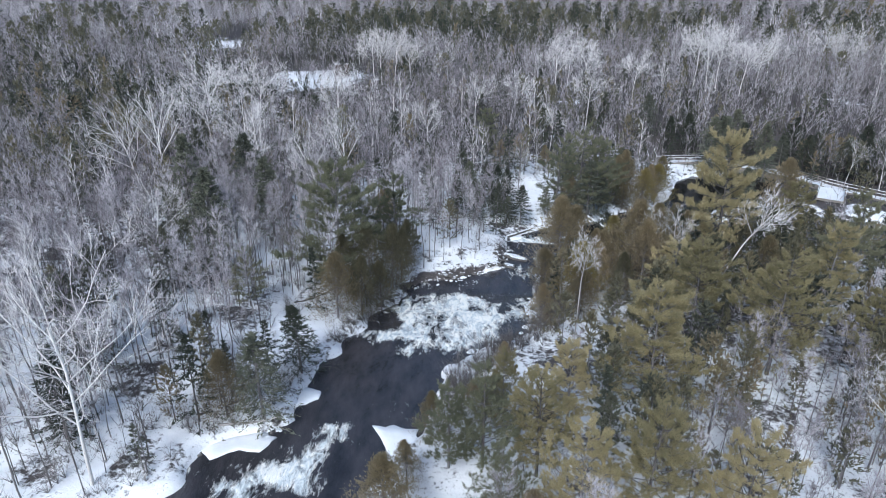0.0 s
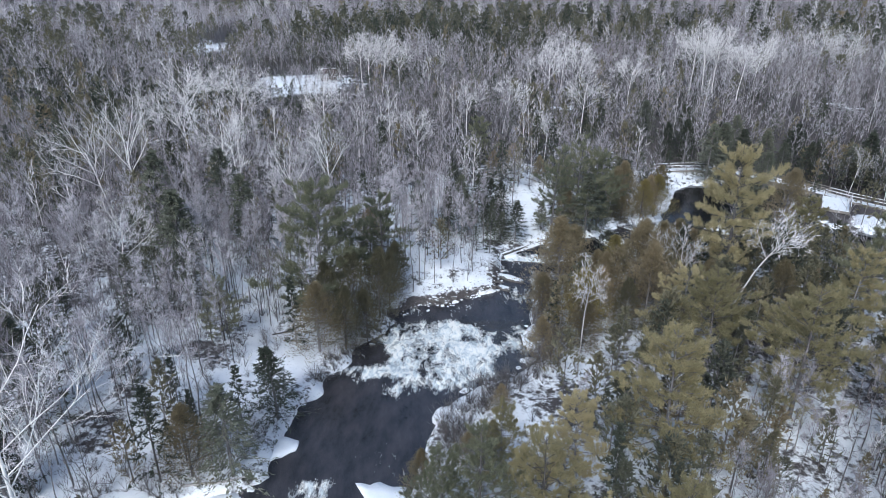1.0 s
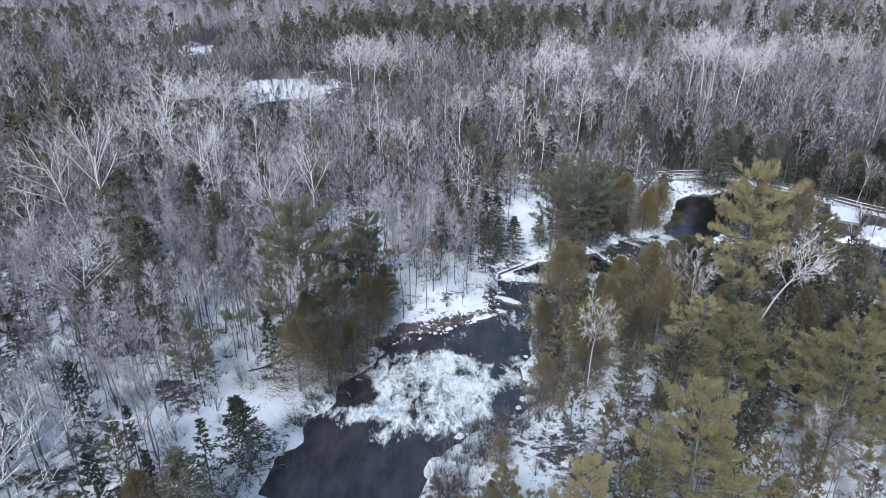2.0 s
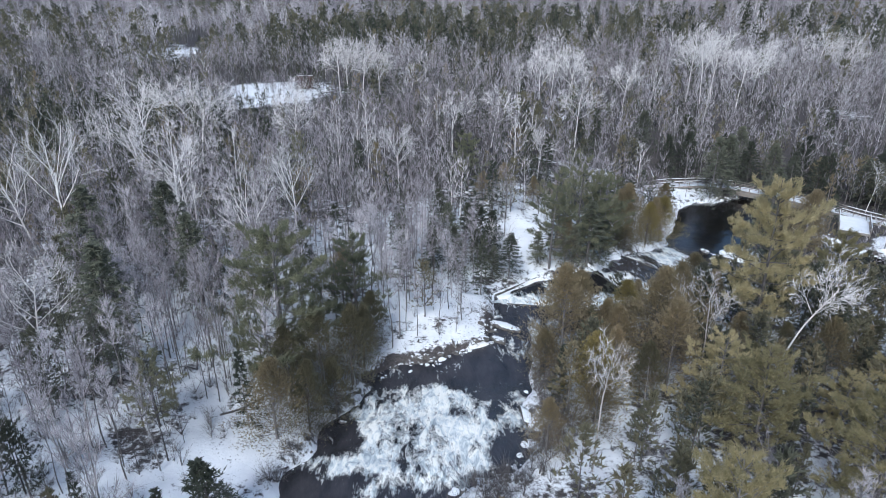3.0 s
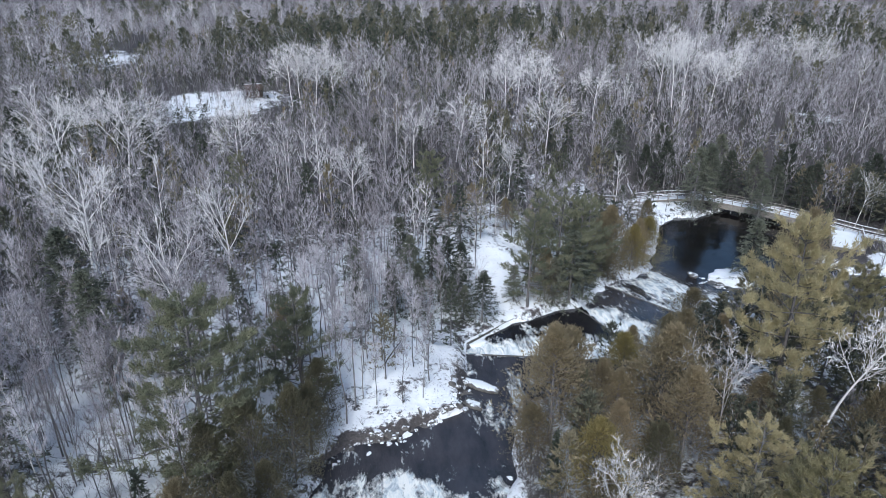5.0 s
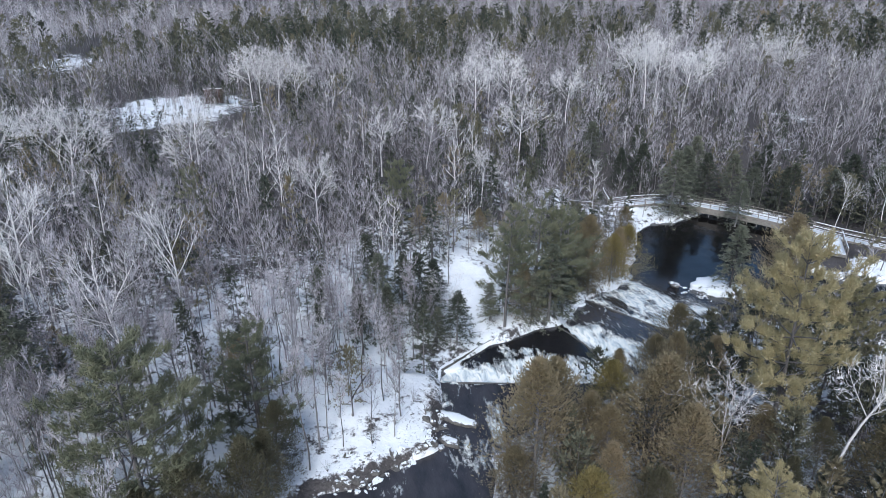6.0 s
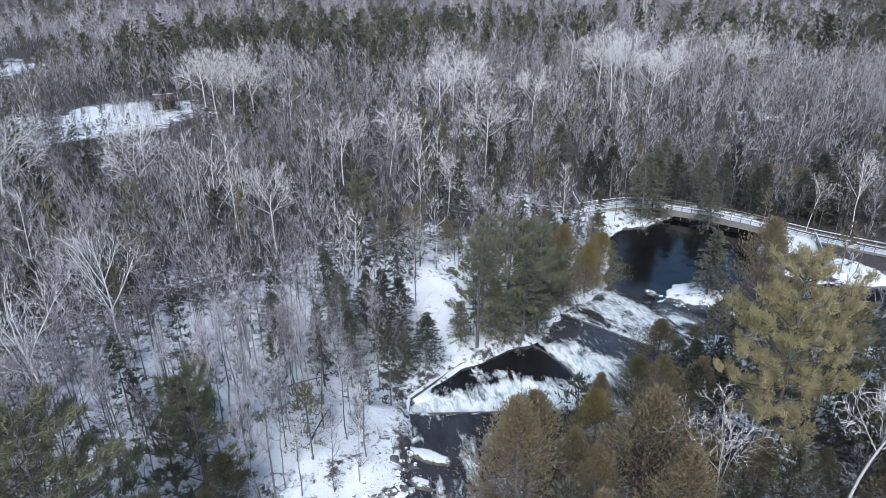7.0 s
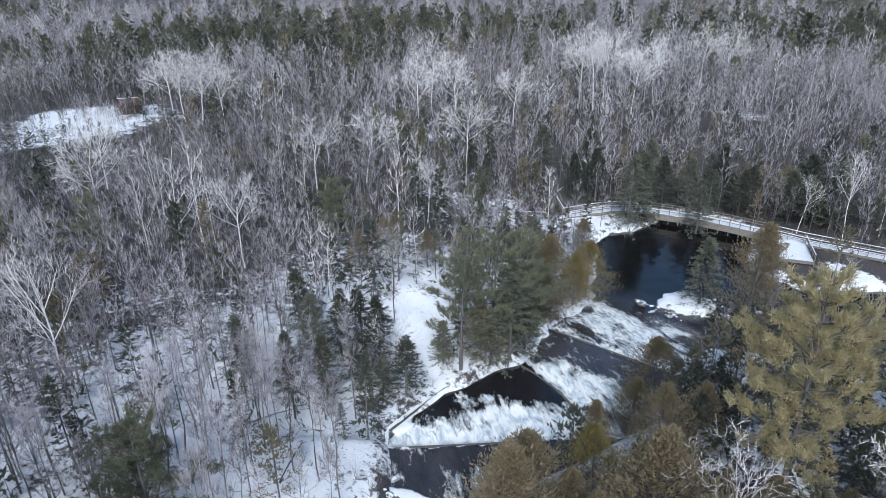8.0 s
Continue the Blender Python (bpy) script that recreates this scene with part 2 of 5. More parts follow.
def mesh_of(name, verts, faces, mats=(), smooth_faces=False, **point_values):
    """A mesh out of arrays; all faces have as many corners as the first."""
    me = bpy.data.meshes.new(name)
    v, f = np.asarray(verts, np.float32), np.asarray(faces, np.int32)
    k = f.shape[1]
    me.vertices.add(len(v))
    me.vertices.foreach_set("co", v.ravel())
    me.loops.add(f.size)
    me.loops.foreach_set("vertex_index", f.ravel())
    me.polygons.add(len(f))
    me.polygons.foreach_set("loop_start", np.arange(0, f.size, k, dtype=np.int32))
    me.polygons.foreach_set("loop_total", np.full(len(f), k, np.int32))
    for m in mats:
        me.materials.append(m)
    for key, value in point_values.items():
        me.attributes.new(key, "FLOAT", "POINT").data.foreach_set("value", np.asarray(value, np.float32))
    if smooth_faces:
        me.polygons.foreach_set("use_smooth", np.ones(len(f), bool))
    me.update(calc_edges=True)
    return me


def grid_faces(nx, ny):
    i = np.arange(ny - 1)[:, None] * nx + np.arange(nx - 1)[None, :]
    return np.stack([i, i + 1, i + nx + 1, i + nx], -1).reshape(-1, 4)


def spaced(lo, hi, step, reach, grow=1.22):
    inner = list(np.arange(lo, hi, step))
    s, a, b = step, lo, inner[-1]
    head, tail = [], []
    while b < reach or a > -reach:
        s *= grow
        a, b = a - s, b + s
        head.append(a), tail.append(b)
    return np.array(head[::-1] + inner + tail)


gx, gy = spaced(-40, 92, 0.62, 3500), spaced(28, 142, 0.62, 3500)
X, Y = np.meshgrid(gx, gy)
D = outside(X, Y)
Z = land(X, Y, D)
# Litter, thickened inside the woods to paint in dark gaps between trees.
LITTER_AND_SHADE = np.maximum(np.maximum(smooth(6, 40, D), smooth(3, 14, D) * smooth(112, 126, Y)), 1.0 * smooth(0, 6, X - 0.1 * Y) * smooth(0.3, 2, D) * (1 - smooth(86, 92, Y) * (1 - smooth(52, 64, X)))) * (1.0 + 0.6 * lattice(X, Y, 20, 8)) * (1 + 1.1 * smooth(68, 120, np.hypot(X, Y - 30))) + 0.75 * (1 - smooth(0.2, 1.8, np.abs(D - 0.3))) * (0.7 - 0.55 * (np.hypot(X - 2, Y - 73) < 8)) + 1.3 * (1 - smooth(0.1, 0.75, np.abs(D - 0.1))) * (np.hypot(X - 2, Y - 73) < 9) + 0.6 * smooth(0.6, 2.5, D) * (1 - smooth(12, 22, D)) * smooth(-0.1, 0.7, lattice(X, Y, 3.1, 24) + 0.5 * lattice(X, Y, 1.6, 25)) * (X - 0.1 * Y < 3)
for px, py, wide in ((-42, 198, 26), (-92, 292, 20), (-38, 228, 9), (-80, 370, 14), (33, 168, 5), (26.5, 45.5, 4.5), (20.5, 57, 3.5), (47, 132, 4), (62, 138.5, 3), (76, 106, 5), (85, 102.5, 5), (91, 97, 6), (1, 94, 6), (5, 103, 5), (-7, 95, 5)):
    LITTER_AND_SHADE *= smooth(0.45, 1.1, np.hypot(X - px, Y - py) / wide + 0.2 * lattice(X, Y, 4, 9) + 0.3 * (wide > 8) * lattice(X, Y, 11, 10))
ground = new("ground", mesh_of("ground", np.stack([X, Y, Z], -1).reshape(-1, 3), grid_faces(len(gx), len(gy)), [M["ground"]], True, litter=LITTER_AND_SHADE.ravel()))
tagged(ground, "snow-covered forest floor with brown leaf litter and painted tree shade showing through", "ground", kind="structure")

# the river: one sheet that steps down over the sills
RAPID = np.array([(-7.4, 55.3), (-4.3, 56), (-3.6, 57.8), (-4.6, 60), (-5.8, 61.8), (-4.5, 65), (-1, 67.3), (2.8, 67), (5.7, 64.5), (6.4, 61), (8.4, 63), (8.6, 61.2), (7.4, 59.2), (5.9, 57), (5.2, 54.4), (2.6, 52.9), (0.1, 52.2), (-3.6, 52.6), (-4.1, 53.9), (-7.1, 54.4)])
TAIL = np.array([(-19, 36.4), (-16.7, 35), (-14, 36), (-12.2, 36.9), (-10, 38.8), (-8.1, 40.6), (-7.5, 39), (-9, 36.8), (-10, 34), (-15.1, 32.5)])
wx, wy = np.arange(-60, 141, 0.36), np.arange(2, 139, 0.36)
WX, WY = np.meshgrid(wx, wy)
WD = outside(WX, WY)
WZ = water_level(WX, WY)
sa, sb, sc = steps(WX, WY)
foam = np.clip(0.72 - 0.42 * (outside(WX, WY, RAPID) + 0.35 + 1.1 * lattice(WX, WY, 3.2, 20) + 0.8 * lattice(WX, WY, 1.3, 21)), 0, 0.95) * (0.86 + 0.3 * lattice(WX, WY, 2.6, 11) + 0.012 * (WX - 2))
foam = np.maximum(foam, (sa > 0) * (sb < 1) * np.clip(2.3 - sa / 2.9 + 0.6 * lattice(WX, WY, 2.6, 12) + 0.35 * lattice(WX, WY, 1.1, 30), 0, 1.2) * (WX < 27))
foam = np.maximum(foam, (sa > 0) * (sb > 0) * np.clip(0.85 - sb / 16 + 0.5 * lattice(WX, WY, 3, 13) + 0.35 * lattice(WX, WY, 1.4, 26), 0, 0.9) * (1 - 0.75 * smooth(-5, -2, sc)) * (sc < 0) * (WY < 104))
foam = np.maximum(foam, (sc > 0) * np.clip(0.9 - sc / 26 + 0.55 * lattice(WX, WY, 3.4, 14) + 0.35 * lattice(WX, WY, 1.5, 27), 0, 0.95) * (1 - smooth(13.5, 17.5, sc)) * (WY > 80))
foam = np.maximum(foam, np.clip(0.5 - 0.35 * (outside(WX, WY, TAIL) + 0.3 + 0.9 * lattice(WX, WY, 2.2, 15) + 0.6 * lattice(WX, WY, 1.1, 31)), 0, 0.85))
flecks = -0.1 + 0.22 * lattice(WX, WY, 5, 16) + 0.42 * np.clip(0.28 + lattice(WX, WY, 2.4, 28) + 0.5 * lattice(WX, WY, 1.1, 29), 0, 1) * (sa < 0) * smooth(60, 66, WY) - 0.8 * smooth(8, 16, sc) - 0.25 * (sa > 0) * (sc < 0)
foam = np.where(foam > 0.04, np.maximum(foam, flecks), flecks)
foam = np.clip(foam, -0.8, 1.2)
relief = np.clip(foam, 0, 1.2)
WZ = WZ + 0.06 * relief * lattice(WX, WY, 0.8, 17) + 0.18 * relief * lattice(WX, WY, 2.1, 18) + 0.02 * lattice(WX, WY, 1.3, 19)
CALM = np.maximum(smooth(12, 24, sc), 0.75 * smooth(2, 5, sa) * (sb < 0.2))
wf = grid_faces(len(wx), len(wy))
keep = (WD.ravel()[wf] < 2.0).any(1)
wf = wf[keep]
used, inv = np.unique(wf, return_inverse=True)
water = new("river_water", mesh_of("river_water", np.stack([WX, WY, WZ], -1).reshape(-1, 3)[used], inv.reshape(wf.shape), [M["water"]], True, foam=foam.ravel()[used], calm=CALM.ravel()[used]))
tagged(water, "dark peaty river with white foaming rapids and still pools", "water", kind="structure")


# ---- shapes for trees, as arrays of triangles ----
class Geo:
    def __init__(self):
        self.v, self.f, self.n = [], [], 0

    def add(self, v, f):
        self.v.append(np.asarray(v, float)), self.f.append(np.asarray(f, int) + self.n)
        self.n += len(v)

    def arrays(self):
        return np.concatenate(self.v), np.concatenate(self.f)


def tube(geo, pts, radii, sides):
    pts = np.asarray(pts, float)
    way = np.gradient(pts, axis=0)
    way /= np.linalg.norm(way, axis=1)[:, None] + 1e-9
    ref = np.array([0.31, 0.95, 0.05]) if abs(way[0][2]) > 0.5 else np.array([0.05, 0.1, 1.0])
    a = np.cross(way, ref)
    a /= np.linalg.norm(a, axis=1)[:, None] + 1e-9
    b = np.cross(way, a)
    ang = np.arange(sides) * 2 * np.pi / sides
    ring = pts[:, None] + (a[:, None] * np.cos(ang)[None, :, None] + b[:, None] * np.sin(ang)[None, :, None]) * np.asarray(radii)[:, None, None]
    m = len(pts)
    i = np.arange(m - 1)[:, None] * sides
    j, k = np.arange(sides)[None, :], (np.arange(sides)[None, :] + 1) % sides
    f = np.concatenate([np.stack([i + j, i + k, i + sides + k], -1).reshape(-1, 3), np.stack([i + j, i + sides + k, i + sides + j], -1).reshape(-1, 3)])
    geo.add(ring.reshape(-1, 3), f)


def blades(geo, root, way, length, width, rng):
    """Thin pointed triangles, from roots along ways."""
    root, way = np.asarray(root, float), np.asarray(way, float)
    way = way / (np.linalg.norm(way, axis=1)[:, None] + 1e-9)
    side = np.cross(way, rng.normal(size=way.shape))
    side /= np.linalg.norm(side, axis=1)[:, None] + 1e-9
    length, width = np.broadcast_to(length, len(root))[:, None], np.broadcast_to(width, len(root))[:, None]
    v = np.stack([root - side * width / 2, root + side * width / 2, root + way * length], 1).reshape(-1, 3)
    geo.add(v, np.arange(len(v)).reshape(-1, 3))


def aim(azimuth, up):
    return np.stack([np.cos(azimuth) * np.cos(up), np.sin(azimuth) * np.cos(up), np.sin(up)], -1)


def bare_tree(rng, h, detail, spread=0.30, first=0.35, thick=0.010, lean=0.03, fat=1.0, twigs=5):
    """A leafless tree of height h: trunk and crown. detail 4: near, 3: by the river, 2: middle, 1: far."""
    trunk, crown = Geo(), Geo()
    seg = {4: 8, 3: 5, 2: 3, 1: 2}[detail]
    t = np.linspace(0, 1, seg)
    bend = rng.normal(size=2) * lean * h
    wob = np.cumsum(rng.normal(size=(seg, 2)) * 0.007 * h, 0) * (detail > 1)
    axis = np.stack([bend[0] * t * t + wob[:, 0], bend[1] * t * t + wob[:, 1], h * 0.96 * t], -1)
    axis[0, 2] = -0.4
    r0 = thick * h
    tube(trunk, axis, r0 * (1 - 0.88 * t), {4: 6, 3: 4, 2: 3, 1: 3}[detail])
    n = {4: int(rng.integers(14, 19)), 3: 12, 2: 10, 1: 0}[detail]
    tips, ways = [], []
    for i in range(n):
        f = first + (0.97 - first) * ((i + rng.random()) / n)
        p = np.array([np.interp(f, t, axis[:, k]) for k in range(3)])
        az, up = i * 2.4 + rng.normal() * 0.5, radians(rng.uniform(30, 64))
        ln = spread * h * (1.05 - 0.75 * (f - first) / (1 - first)) * rng.uniform(0.65, 1.2)
        w = aim(az, up)
        kink = rng.normal(size=3) * 0.12 * ln
        pts = np.array([p, p + w * ln * 0.5 + kink * 0.5, p + w * ln + np.array([0, 0, 0.16 * ln]) + kink])
        rl = max(0.012, r0 * (1 - 0.88 * f) * 0.6)
        if detail == 4:
            tube(trunk, pts, [rl, rl * 0.65, 0.012], 3)
        else:
            blades(trunk, [pts[0], pts[1]], [pts[1] - pts[0], pts[2] - pts[1]], ln * np.array([0.75, 0.62]), {3: 0.075, 2: 0.10}[detail], rng)
        for j in range({4: 6, 3: 3, 2: 3}[detail]):
            k = rng.uniform(0.25, 1.0)
            q = pts[0] + (pts[1] - pts[0]) * min(1, 2 * k) + (pts[2] - pts[1]) * max(0, 2 * k - 1)
            w2 = w + rng.normal(size=3) * 0.45 + np.array([0, 0, 0.55])
            w2 /= np.linalg.norm(w2)
            l2 = ln * rng.uniform(0.25, 0.5)
            blades(trunk if detail == 4 else crown, [q], [w2], l2, fat * {4: max(0.03, rl * 0.8), 3: 0.05, 2: 0.07}[detail], rng)
            for _ in range({4: twigs, 3: 4, 2: 3}[detail]):
                tips.append(q + w2 * l2 * rng.uniform(0.15, 1.0)), ways.append(w2 + rng.normal(size=3) * 0.45 + np.array([0, 0, 0.5]))
    if detail > 1:
        top = axis[-1]
        for _ in range(10):
            tips.append(top - np.array([0, 0, rng.uniform(0, 0.12 * h)])), ways.append(np.array([*rng.normal(size=2) * 0.6, 0.9]))
        blades(crown, tips, ways, rng.uniform(0.05, 0.11, len(tips)) * h, fat * {4: 0.028, 3: 0.036, 2: 0.052}[detail], rng)
    else:
        m = 46
        f = rng.uniform(first, 1.0, m)
        az = rng.uniform(0, 2 * np.pi, m)
        root = np.stack([np.interp(f, t, axis[:, k]) for k in range(3)], -1)
        ln = spread * h * (1.1 - 0.75 * (f - first) / (1 - first)) * rng.uniform(0.6, 1.15, m)
        root = root + aim(az, np.full(m, 0.5)) * (ln * rng.uniform(0, 0.6, m))[:, None]
        blades(crown, root, aim(az, rng.uniform(0.55, 1.35, m)), ln, 0.135, rng)
    return trunk, crown


def grow(wood, tips, ways, rng, p, w, length, r, level, forks, wobble, rise):
    """One limb that bends on its way up, and the limbs that fork off it; the last ones carry the twigs."""
    pts, d, dirs = [np.asarray(p, float)], np.asarray(w, float), []
    for _ in range(4):
        d = d + rng.normal(size=3) * wobble + np.array([0, 0, rise])
        d = d / np.linalg.norm(d)
        pts.append(pts[-1] + d * length / 4), dirs.append(d)
    if level < 3:
        tube(wood, pts, r * np.linspace(1, 0.5, 5), (6, 4, 3)[level])
    else:
        blades(wood, [pts[0], pts[2]], [pts[2] - pts[0], pts[4] - pts[2]], length * np.array([0.62, 0.5]), max(0.03, r * 1.6), rng)
    many, where, angle = forks[level]
    for i in range(many):
        g = where + (1 - where) * (i + rng.random()) / many
        k = min(3, int(g * 4))
        q = pts[k] + (pts[k + 1] - pts[k]) * (g * 4 - k)
        side = np.cross(dirs[k], aim(np.array(i * 2.4 + rng.uniform(0, 0.9)), np.array(0.0)))
        side /= np.linalg.norm(side) + 1e-9
        turn = radians(angle) * rng.uniform(0.65, 1.25)
        w2 = dirs[k] * math.cos(turn) + side * math.sin(turn)
        if level + 1 < len(forks):
            grow(wood, tips, ways, rng, q, w2, length * rng.uniform(0.45, 0.72) * (1.15 - 0.45 * g), r * (0.52 - 0.2 * g), level + 1, forks, wobble * 1.3, rise * 0.6)
        else:
            tips.append(q), ways.append(w2 + np.array([0, 0, 0.25]))


def fan_tree(rng, h, limbs=7, fork=0.4, angle=38, twig=0.06, thin=0.03, thick=0.011, lean=0.04, fine=7, bole=0.0):
    """A leafless tree whose limbs spread into a fan of fine twigs."""
    wood, crown, tips, ways = Geo(), Geo(), [], []
    w = np.array([rng.normal() * lean, rng.normal() * lean, 1.0])
    w = w / np.linalg.norm(w)
    if bole:
        tube(wood, [(0, 0, -0.3), w * bole * h * 0.5, w * bole * h], thick * h * np.array([1.25, 1.1, 1.0]), 6)
    grow(wood, tips, ways, rng, w * bole * h - (0, 0, 0.3 * (not bole)), w, h * 0.8 * (1 - bole), thick * h, 0,
         ((limbs, fork, angle), (5, 0.25, 36), (4, 0.2, 38), (fine, 0.1, 36)), 0.07, 0.07)
    ln = rng.uniform(0.6, 1.3, len(tips)) * twig * h * (1 - 0.6 * bole)
    blades(crown, tips, ways, ln, thin, rng)
    return wood, crown


def pine_tree(rng, h, full=1.0, base=0.22, q=24, fine=0.2):
    """A white pine: open whorls of long upswept limbs that carry plumes of needles."""
    trunk, crown = Geo(), Geo()
    t = np.linspace(0, 1, 7)
    bend = rng.normal(size=2) * 0.02 * h
    axis = np.stack([bend[0] * t * t, bend[1] * t * t, h * 0.98 * t], -1)
    axis[0, 2] = -0.4
    tube(trunk, axis, 0.014 * h * (1 - 0.92 * t), 6)
    n = int(54 * full)
    roots, ways, sizes, whorl = [], [], [], 1.0
    for i in range(n):
        if i % 5 == 0:
            whorl = rng.uniform(0.72, 1.28)
        f = base + (0.985 - base) * ((i // 5) * 5 + 1.6 * rng.random()) / n
        p = np.array([np.interp(f, t, axis[:, k]) for k in range(3)])
        k = (f - base) / (1 - base)
        ln = h * (0.31 * (1 - k) ** 0.7 * min(1, 0.55 + 2.0 * k) + 0.035) * whorl * rng.uniform(0.6, 1.25)
        w = aim(i * 1.2566 + (i // 5) * 0.7 + rng.normal() * 0.25, radians(-2 + 36 * k + rng.normal() * 6))
        pts = np.array([p, p + w * ln * 0.55, p + w * ln + np.array([0, 0, 0.14 * ln])])
        tube(trunk, pts, [0.0045 * h * (1 - 0.6 * k), 0.003 * h, 0.01], 3)
        side = np.cross(w, (0, 0, 1.0))
        for _ in range(max(4, int(ln * 5.2))):
            # a plume: needles that spread like a brush from one twig end
            g = rng.uniform(0.2, 1.04) ** 0.65
            c = pts[0] + (pts[2] - pts[0]) * g + side * rng.normal() * 0.26 * ln * (1.2 - g) + np.array([0, 0, 1]) * rng.normal() * 0.10
            out = w * rng.uniform(0.3, 0.8) + side * rng.normal() * 0.4 + np.array([0, 0, 0.8])
            out = out / np.linalg.norm(out)
            along_ = rng.uniform(-0.22, 0.26, (q, 1))
            roots.append(c + out * along_ + rng.normal(size=(q, 3)) * 0.085), ways.append(out + rng.normal(size=(q, 3)) * 0.62), sizes.append(rng.uniform(0.2, 0.4, q))
    sizes = np.concatenate(sizes)
    blades(crown, np.concatenate(roots), np.concatenate(ways), sizes, sizes * fine, rng)
    return trunk, crown


def spray_tree(rng, h, wide, boughs, per, size, lift=0.3, slope=(16, 46), power=0.72, low=0.6, base=0.03, ragged=0.3, tufty=1.0, loose=0.09):
    """A conifer made of boughs, each a spray of small pointed leaves: cedars lift them, spruces let them droop, pines bunch them."""
    trunk, crown = Geo(), Geo()
    t = np.linspace(0, 1, 4)
    axis = np.stack([0.02 * h * rng.normal() * t * t, 0.02 * h * rng.normal() * t * t, h * 0.97 * t], -1)
    axis[0, 2] = -0.4
    tube(trunk, axis, 0.013 * h * (1 - 0.92 * t), 5 if boughs > 60 else 3)
    f = base + (0.98 - base) * np.linspace(0.0, 1, boughs) ** 0.8
    az = np.arange(boughs) * 2.4 + rng.normal(size=boughs) * 0.3
    k = (f - base) / (1 - base)
    reach = wide * h * ((1 - k) ** power * np.minimum(1, low + 2.2 * k) + 0.025) * rng.uniform(1 - ragged, 1 + ragged, boughs)
    roots, ways = [], []
    for fi, a, ln, ki in zip(f, az, reach, k):
        w = aim(a, radians(slope[0] + (slope[1] - slope[0]) * ki))
        p = np.array([np.interp(fi, t, axis[:, c]) for c in range(3)])
        if boughs > 60:
            tube(trunk, [p, p + w * ln * 0.9], [0.02, 0.008], 3)
        g = rng.uniform(0.1, 1.05, per) ** (0.75 / tufty)
        roots.append(p + w * (g * ln)[:, None] + rng.normal(size=(per, 3)) * loose * (0.4 + 0.4 * ln))
        ways.append(w * 0.8 + np.array([0, 0, lift]) + rng.normal(size=(per, 3)) * 0.5)
    roots = np.concatenate(roots)
    s = rng.uniform(0.6, 1.35, len(roots)) * size
    blades(crown, roots, np.concatenate(ways), s, s * 0.38, rng)
    return trunk, crown


def cedar_tree(rng, h, wide):
    return spray_tree(rng, h, wide, 170, 54, 0.185, 0.95, (8, 48), 0.88, 0.62, 0.02, 0.26, 1.5, 0.19)


def spruce_tree(rng, h, wide):
    return spray_tree(rng, h, wide, 130, 30, 0.25, -0.05, (-16, 22), 0.85, 1.0)


def part(name, mesh, parent, label="", m=None):
    ob = new(name, mesh)
    ob.parent = parent
    if m is not None:
        ob.matrix_basis = m
    return tagged(ob, label)


def tree_meshes(name, maker, bark, leaf):
    tr, cr = maker
    return (mesh_of(name + "_trunk", *tr.arrays(), [bark]), mesh_of(name + "_crown", *cr.arrays(), [leaf]))


def plant(name, meshes, x, y, h, was, label, category="tree", group="", turn=None, lean=(0, 0), wide=1.0):
    """One tree as a thing: an empty at its foot, with trunk and crown."""
    ob = new(name)
    s = h / was
    ob.matrix_basis = pose(x, y, land_at(x, y), lean[0], lean[1], random.uniform(0, 360) if turn is None else turn) @ Matrix.Diagonal((s * wide, s * wide, s, 1))
    part("trunk", meshes[0], ob), part("crown", meshes[1], ob)
    return tagged(ob, label, category, group)


# ---- trees that can be told apart ----
rng = np.random.default_rng(5)
PINES = [tree_meshes("pine", pine_tree(rng, 16, f, b, 42, 0.165), M["bark_grey"], M["pine"]) for f, b in ((1.0, 0.3), (1.1, 0.22), (1.0, 0.14), (1.1, 0.2))]
PINES_DARK = [tree_meshes("pine", pine_tree(rng, 16, f, b, 32, 0.2), M["bark_grey"], M["pine_dark"]) for f, b in ((1.3, 0.06), (1.0, 0.14))]
PINES_THIN = [tree_meshes("pine", pine_tree(rng, 16, f, b, 26, 0.2), M["bark_grey"], M["pine_dark"]) for f, b in ((0.62, 0.2), (0.7, 0.12), (0.55, 0.25))]
CEDARS = [tree_meshes("cedar", cedar_tree(rng, 9, w), M["bark_grey"], M["cedar"]) for w in (0.33, 0.38, 0.42, 0.36)]
DARK_CEDARS = [tree_meshes("cedar", cedar_tree(rng, 9, w), M["bark_grey"], M["cedar_dark"]) for w in (0.32, 0.38)]
GOLD_CEDARS = [tree_meshes("cedar", cedar_tree(rng, 9, w), M["bark_grey"], M["cedar_gold"]) for w in (0.36, 0.40)]
SPRUCES = [tree_meshes("spruce", spruce_tree(rng, 9, w), M["bark_grey"], M["spruce"]) for w in (0.2, 0.24, 0.18)]
GREY_SPRUCES = [tree_meshes("spruce", spruce_tree(rng, 9, w), M["bark_grey"], M["spruce_grey"]) for w in (0.24, 0.28)]
GREYS = [tree_meshes("bare_tree", bare_tree(rng, 12, 4, s, f, 0.0062), M["bark_grey"], M["twig_grey"]) for s, f in ((0.14, 0.5), (0.18, 0.45), (0.11, 0.55), (0.21, 0.4), (0.15, 0.5), (0.12, 0.45))]
BIRCHES = [tree_meshes("birch", fan_tree(rng, 17, n, f, a, 0.05, 0.028, 0.0095, 0.05, 6), M["bark_birch"], M["twig_birch"]) for n, f, a in ((9, 0.56, 44), (8, 0.6, 36), (11, 0.34, 54), (7, 0.5, 36))]
